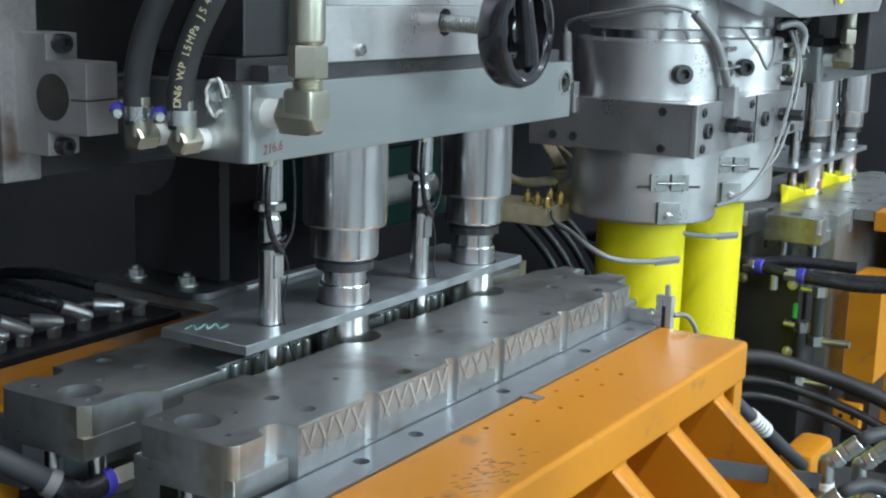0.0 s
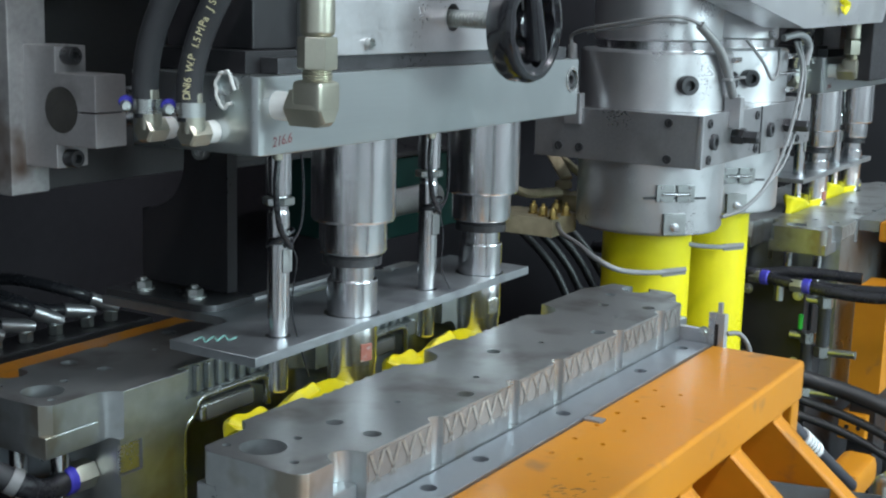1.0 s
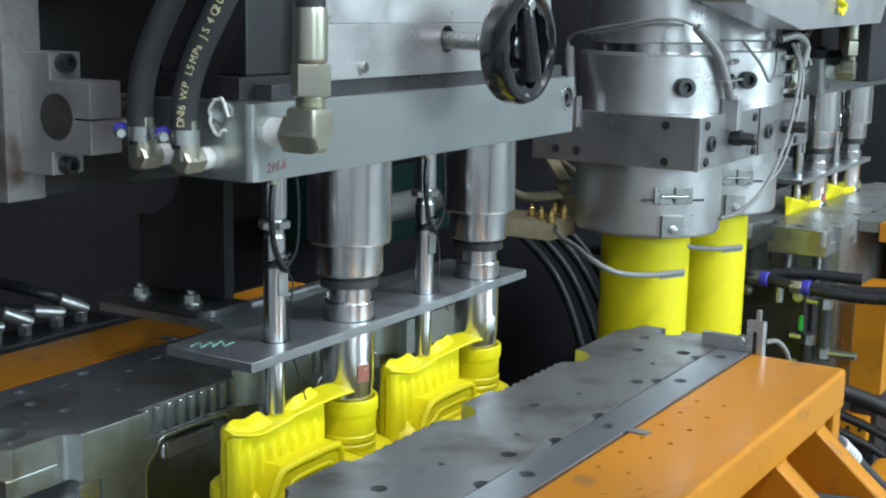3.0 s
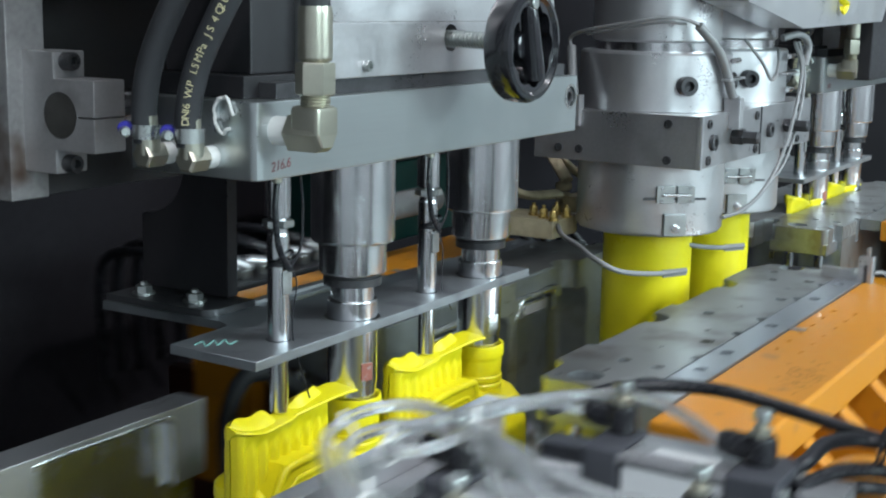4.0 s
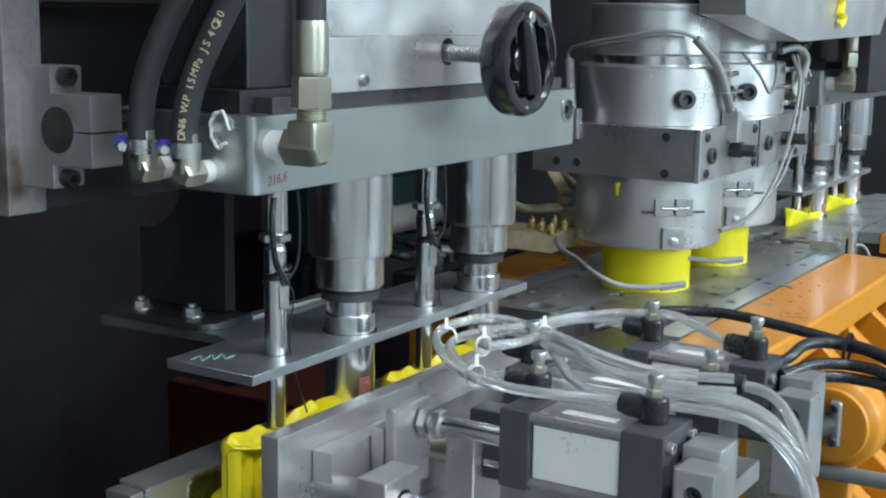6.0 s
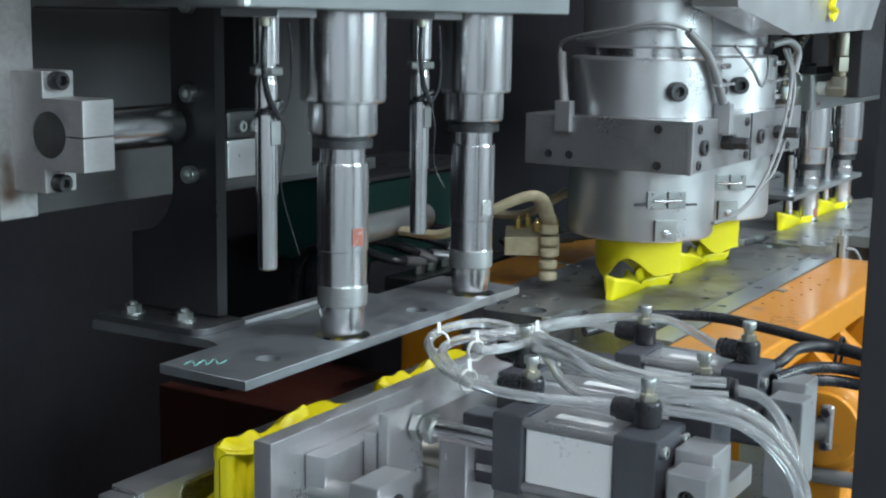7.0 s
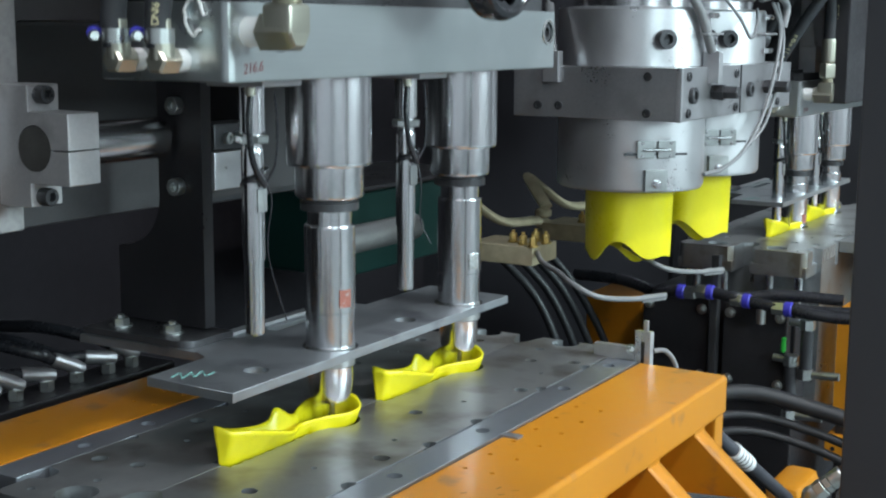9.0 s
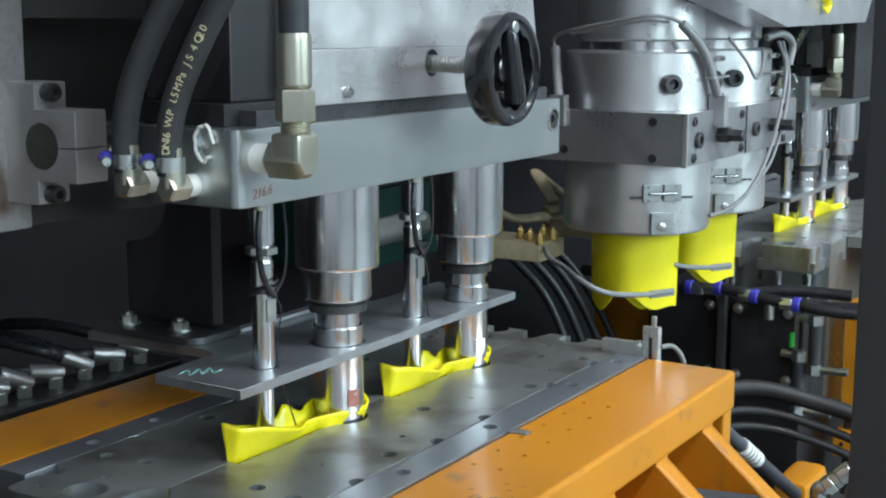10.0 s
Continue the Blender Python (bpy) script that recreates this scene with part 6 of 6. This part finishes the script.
    for y, z0, z1 in ((0.568, -0.555, -0.472), (0.592, -0.628, -0.535)):
        pp = part("pipe", rod(bmesh.new(), (2.12, y, z0), (2.12, y, z1), 0.0105, 16), RUBBER, v, "dark hose between chromed unions")
        for z in (z0, z1):
            part("pipe_union", lathe(bmesh.new(), Matrix.Translation((2.12, y, z)), [(0.010, -0.010), (0.013, -0.008), (0.013, 0.008), (0.010, 0.010)], 6), ZINC, pp)
            part("branch", rod(bmesh.new(), (2.12, y, z), (2.12, y + (0.03 if z == z1 else -0.055), z + 0.002), 0.0065, 12), ZINC, pp)
    part("valve_lever", obox(bmesh.new(), pose(2.11, 0.603, -0.508, 0, 0, 0), 0.008, 0.008, 0.026, 0.003), LEVER, v, "bright green valve lever")
    # added dark sheet that hides the bright hall wall behind the twin station
    east = thing("machine_end_panel", (4.2, 0.9, -1.55), "dark sheet added beyond the twin station to dim the background", "machine guard")
    part("panel", boxes((4.2, 4.24, 0.0, 1.6, -1.55, -0.12), bevel=0), POST, east)
    # hoses sweeping low between the stations
    h = thing("hose_bundle", (2.0, 0.5, -0.90), "thick black rubber hoses lying between the stations", "hose")
    for k, (dz, r) in enumerate(((-0.02, 0.0125), (-0.055, 0.007), (-0.080, 0.0065))):
        line = [(1.78, 0.70, -0.54 + dz), (1.88, 0.61, -0.515 + dz), (1.93, 0.51, -0.535 + dz), (1.95, 0.40, -0.565 + dz * 1.2), (1.97, 0.27, -0.64 + dz * 1.3), (2.0, 0.15, -0.80)]
        part("hose", tube(bmesh.new(), line, r, 16), HOSE, h)
    for k in range(4):
        line = [(1.92 + 0.05 * k, 1.05, -0.36), (1.97 + 0.05 * k, 0.98, -0.46), (2.00 + 0.06 * k, 0.93, -0.62), (2.05 + 0.05 * k, 0.88, -0.88)]
        part("hose", tube(bmesh.new(), line, 0.007, 12), HOSE, h)
    post = thing("guard_post", (0.94, 0.20, -1.55), "dark grey guard door edge", "guard post")
    part("post", boxes((0.90, 0.95, 0.10, 0.2077, -1.55, 1.0), bevel=0.002), POST, post)
    return post


def platen_clutter():
    """Hydraulic hose ends, a strut and a flat bar that ride on the front platen's carriage."""
    e = thing("hose_ends", (1.45, 0.37, -0.66), "zinc plated hydraulic elbows and hose ends on a grey block", "hose fittings")
    part("block", boxes((1.26, 1.70, 0.31, 0.42, -0.66, -0.605), bevel=0.006), DARKSTEEL, e)
    ends = (((1.442, 0.37, -0.540), (1.4394, 0.37, -0.517)), ((1.6027, 0.37, -0.592), (1.5962, 0.37, -0.567)), ((1.335, 0.36, -0.565), (1.333, 0.36, -0.542)), ((1.470, 0.352, -0.605), (1.466, 0.352, -0.580)))
    for base, bend in ends:
        b, c = Vector(base), Vector(bend)
        d = Vector((0.012, -0.032, 0.030)).normalized()
        el = part("elbow", tube(bmesh.new(), [b, b * 0.4 + c * 0.6, c + Vector((0.001, 0, 0.003)), c + d * 0.008, c + d * 0.013], 0.0092, 18, 6), ZINC, e, "zinc plated elbow")
        part("sealing_tape", rod(bmesh.new(), b - Vector((0, 0, 0.006)), b + Vector((0, 0, 0.002)), 0.0104, 20, 0.001), TAPE, el)
        part("stub", rod(bmesh.new(), (b.x, b.y, -0.618), b - Vector((0, 0, 0.005)), 0.0118, 20, 0.001), GREYPLATE, el)
        part("union_nut", lathe(bmesh.new(), along(c + d * 0.009, d), [(0.0100, 0), (0.0112, 0.0012), (0.0112, 0.0105), (0.0100, 0.0115)], 6), ZINC, el)
        part("lock_nut", lathe(bmesh.new(), along(c + d * 0.0212, d), [(0.0092, 0), (0.0106, 0.0012), (0.0106, 0.0065), (0.0092, 0.0075)], 6), ZINC, el)
        part("swage", lathe(bmesh.new(), along(c + d * 0.0285, d), [(0.0088, 0), (0.0102, 0.001), (0.0102, 0.016), (0.0092, 0.0172)], 16), ZINC, el)
        p = c + d * 0.045
        part("hose", tube(bmesh.new(), [p, p + d * 0.010, p + Vector((0.03, -0.022, 0.006)), p + Vector((0.07, -0.04, -0.02)), p + Vector((0.11, -0.05, -0.10))], 0.0080, 14), RUBBER, el, "dark rubber hose")
    part("base_casting", boxes((1.76, 1.87, 0.47, 0.52, -0.67, -0.625), bevel=0.012), ORANGE, e, "orange painted casting")
    a, b = Vector((1.4621, 0.480, -0.4775)), Vector((1.6349, 0.450, -0.5957))
    q = thing("gas_strut", a, "dark grey strut with a white printed label", "strut")
    part("tube", rod(bmesh.new(), a - (b - a) * 0.12, b, 0.0085, 20, 0.002), CAPGREY, q)
    part("label_band", rod(bmesh.new(), a.lerp(b, 0.13), a.lerp(b, 0.36), 0.0106, 24), WHITE, q, "white label with unreadable print")
    for f in (0.17, 0.21, 0.25, 0.30):
        part("print_bar", rod(bmesh.new(), a.lerp(b, f), a.lerp(b, f + 0.012), 0.01075, 24), CABLE, q)
    a, b = Vector((1.1450, 0.4168, -0.4385)), Vector((1.3400, 0.3511, -0.5007))
    f = thing("flat_bar", a, "dark bare steel flat bar across the ribs", "bar")
    d = (b - a).normalized()
    side = d.cross(Vector((0, 0, 1))).normalized()
    m = Matrix((d, side, side.cross(d))).transposed().to_4x4()
    m.translation = (a + b) / 2
    part("bar", obox(bmesh.new(), m, (b - a).length, 0.005, 0.017, 0.0008), DARKSTEEL, f)
    return e, q, f


def manifold():
    """Water manifold bolted behind the rear platen."""
    m = thing("water_manifold", (0.93, 1.02, -0.40), "dark manifold with bright pipe unions behind the platen", "manifold")
    part("block", boxes((0.80, 1.08, 0.985, 1.04, -0.41, -0.366), bevel=0.003), BLACK, m)
    for i, x in enumerate((0.845, 0.875, 0.915, 0.955, 1.00, 1.035)):
        u = part("union", lathe(bmesh.new(), Matrix.Translation((x, 1.008, -0.366)), [(0.007, 0), (0.0082, 0.0015), (0.0082, 0.011), (0.006, 0.0125), (0.006, 0.018)], 6), ZINC, m, "zinc plated union")
        d = Vector((-0.8, 0.3, 0.40 if i % 2 else 0.15))
        part("swage", lathe(bmesh.new(), along((x, 1.008, -0.349), d), [(0.006, -0.009), (0.0078, 0), (0.0078, 0.026), (0.006, 0.028)], 14), GREYPLATE, u)
        p = Vector((x, 1.008, -0.349)) + d.normalized() * 0.024
        part("hose", tube(bmesh.new(), [p, p + d.normalized() * 0.03, p + Vector((-0.05, 0.08, 0.02)), p + Vector((-0.02, 0.18, -0.02)), p + Vector((0.05, 0.25, -0.2))], 0.0066, 12), PLASTIC, u)
    return m


def mould_hose():
    """Push-in water elbow under the rear half's end."""
    m = thing("water_elbow", (0.69, 0.80, -0.46), "black push-in elbow with a blue collar and air hose", "hose fitting")
    part("nut", lathe(bmesh.new(), along((0.7450, 0.735, -0.438), (-1, 0, 0)), [(0.0118, 0), (0.0128, 0.0015), (0.0128, 0.019), (0.0110, 0.021)], 6), BRASS, m)
    part("collar", lathe(bmesh.new(), along((0.7240, 0.735, -0.438), (-1, 0, 0)), [(0.0110, 0), (0.0122, 0.001), (0.0122, 0.0075), (0.0108, 0.009)], 28), BLUE, m, "blue release collar")
    part("elbow", tube(bmesh.new(), [(0.716, 0.735, -0.438), (0.703, 0.735, -0.440), (0.690, 0.736, -0.438), (0.680, 0.739, -0.432), (0.672, 0.745, -0.426)], 0.0102, 20), PLASTIC, m)
    part("hose_band", lathe(bmesh.new(), along((0.676, 0.742, -0.429), (-0.62, 0.52, 0.50)), [(0.0098, 0), (0.0116, 0), (0.0116, 0.009), (0.0098, 0.009)], 24, close=False), CABLE, m, "grey crimped band")
    part("hose", tube(bmesh.new(), [(0.673, 0.744, -0.427), (0.655, 0.758, -0.412), (0.637, 0.774, -0.400), (0.615, 0.790, -0.405), (0.600, 0.800, -0.45), (0.60, 0.80, -0.52)], 0.0098, 18), RUBBER, m)
    return m


BLOW = blow_head()
STRIPPER = stripper()
girder()
FRONT, BACK = mould_half(-1), mould_half(1)
PLATEN_F, PLATEN_B = platen(-1), platen(1)
JUGS = [jug(x) for x in JUG_X]
DIE = die_head()
TRAY = scrap_tray()
OLD = [parison(x, -0.12, -0.66, 0.0) for x in DIE_X]
NEW = [parison(x, -0.08, -0.30, 1.0) for x in DIE_X]
FLASHES = [flash(x) for x in JUG_X]
GRIP_F, GRIP_B = gripper_front(), gripper_back()
KNIVES = [knife(0.0), knife(0.225)]
far_station(BLOW, STRIPPER, (FRONT, BACK))
GUARD_POST = surroundings()
MANIFOLD = manifold()
ELBOW = mould_hose()
CLUTTER = platen_clutter()


# ---- what moves ----
def track(rows, t):
    for (t0, v0), (t1, v1) in zip(rows, rows[1:]):
        if t <= t1:
            return v0 + (v1 - v0) * max(0, t - t0) / (t1 - t0)
    return rows[-1][1]


SHUTTLE = [(0, 0), (3.0, 0), (3.2, 0.005), (3.4, 0.030), (3.6, 0.098), (3.8, 0.220), (3.9, 0.318), (4.0, 0.442), (4.1, 0.55), (4.2, 0.643), (4.3, 0.716), (4.4, 0.750), (4.5, 0.755),
           (7.15, 0.755), (7.3, 0.735), (7.4, 0.705), (7.5, 0.663), (7.6, 0.605), (7.75, 0.49), (8.0, 0.277), (8.15, 0.165), (8.3, 0.075), (8.5, 0.017), (8.7, 0.002), (8.8, 0), (10, 0)]
OPENING = [(0, 0.010), (0.25, 0.014), (0.5, 0.0265), (1.0, 0.063), (1.4, 0.093), (1.6, 0.103), (1.8, 0.107), (2.0, 0.108), (5.1, 0.108), (5.2, 0.100), (5.5, 0.043), (5.7, 0.0125), (5.85, 0.002), (6.0, 0), (10, 0)]
RAISE = [(0, 0.040), (2.05, 0.040), (2.15, 0.036), (2.5, 0.0166), (2.7, 0.005), (2.8, 0.001), (2.9, 0), (10, 0)]
HEAD_Z = [(0, 0.001), (0.25, 0.001), (0.4, 0.0150), (0.5, 0.0160), (1.65, 0.0160), (1.8, 0.001), (2.0, 0), (6.2, 0), (6.35, 0.010), (6.6, 0.055), (6.8, 0.097), (6.9, 0.123), (7.0, 0.144), (7.1, 0.148), (8.62, 0.148), (8.7, 0.143), (8.8, 0.124), (8.9, 0.108),
          (9.0, 0.097), (9.1, 0.080), (9.2, 0.061), (9.3, 0.040), (9.4, 0.018), (9.5, 0.003), (9.6, 0), (10, 0)]
DIE_Z = [(0, 0), (6.6, 0), (6.8, 0.004), (7.0, 0.0155), (7.5, 0.050), (8.0, 0.086), (8.3, 0.097), (8.5, 0.099), (8.7, 0.098), (9.0, 0.091), (9.5, 0.061), (10, 0.029)]
NEW_DROP = [(0, 0.07), (5.9, 0.07), (6.5, -0.012), (6.8, -0.036), (7.0, -0.050), (7.5, -0.076), (8.0, -0.081), (8.5, -0.085), (9.0, -0.092), (9.5, -0.100), (10, -0.105)]
FLASH_Z = [(0, 0.166), (5.8, 0.166), (6.4, 0.02), (6.6, 0), (10, 0)]
OLD_DROP = [(0, 0), (5.5, -0.02), (5.9, -0.06), (6.3, -0.20), (6.6, -0.31), (10, -0.31)]


def keyed(ob, times, offset):
    home = ob.location.copy()
    walk(ob, [(t, Matrix.Translation(home + Vector(offset(t)))) for t in times])


def motions():
    times = [round(0.1 * i, 1) for i in range(101)]
    s, o, r = (lambda t: track(SHUTTLE, t)), (lambda t: track(OPENING, t)), (lambda t: track(RAISE, t))
    for ob, side, up in ((FRONT, -1, 1), (BACK, 1, 1), (PLATEN_F, -1, 0), (PLATEN_B, 1, 0), (MANIFOLD, 1, 0), (ELBOW, 1, 1)):
        keyed(ob, times, lambda t, side=side, up=up: (s(t), side * o(t), up * r(t)))
    for ob in CLUTTER:
        keyed(ob, times, lambda t: (s(t), -o(t), 0))
    for ob, side in ((GRIP_F, -1), (GRIP_B, 1)):
        keyed(ob, times, lambda t, side=side: (s(t) - STROKE, side * o(t), 0))
    for ob in JUGS:
        keyed(ob, times, lambda t: (s(t) - STROKE if t > 6 else 0, 0, 0))
    keyed(BLOW, times, lambda t: (0, 0, track(HEAD_Z, t)))
    for ob in (DIE, TRAY):
        keyed(ob, times, lambda t: (0, 0, track(DIE_Z, t)))
    for ob in OLD:
        keyed(ob, times, lambda t: (s(t) - STROKE if t > 7 else 0, 0, track(OLD_DROP, t)))
    for ob in NEW:
        keyed(ob, times, lambda t: (0, 0, track(DIE_Z, t) + track(NEW_DROP, t)))
    for ob in FLASHES:
        keyed(ob, times, lambda t: (s(t) if t > 6 else STROKE, 0, track(FLASH_Z, t)))
    swing = [(0, 0), (6.8, 0), (7.0, 1), (7.35, 1), (7.55, 0), (10, 0)]
    for ob in KNIVES:
        home = ob.location.copy()
        walk(ob, [(t, Matrix.Translation(home) @ Matrix.Rotation(radians(118 * track(swing, t)), 4, "Z")) for t in times])
    slide = [(0, -0.03), (5.8, -0.03), (6.7, 0), (10, 0)]
    keyed(GUARD_POST, times, lambda t: (0, track(slide, t), 0))


motions()
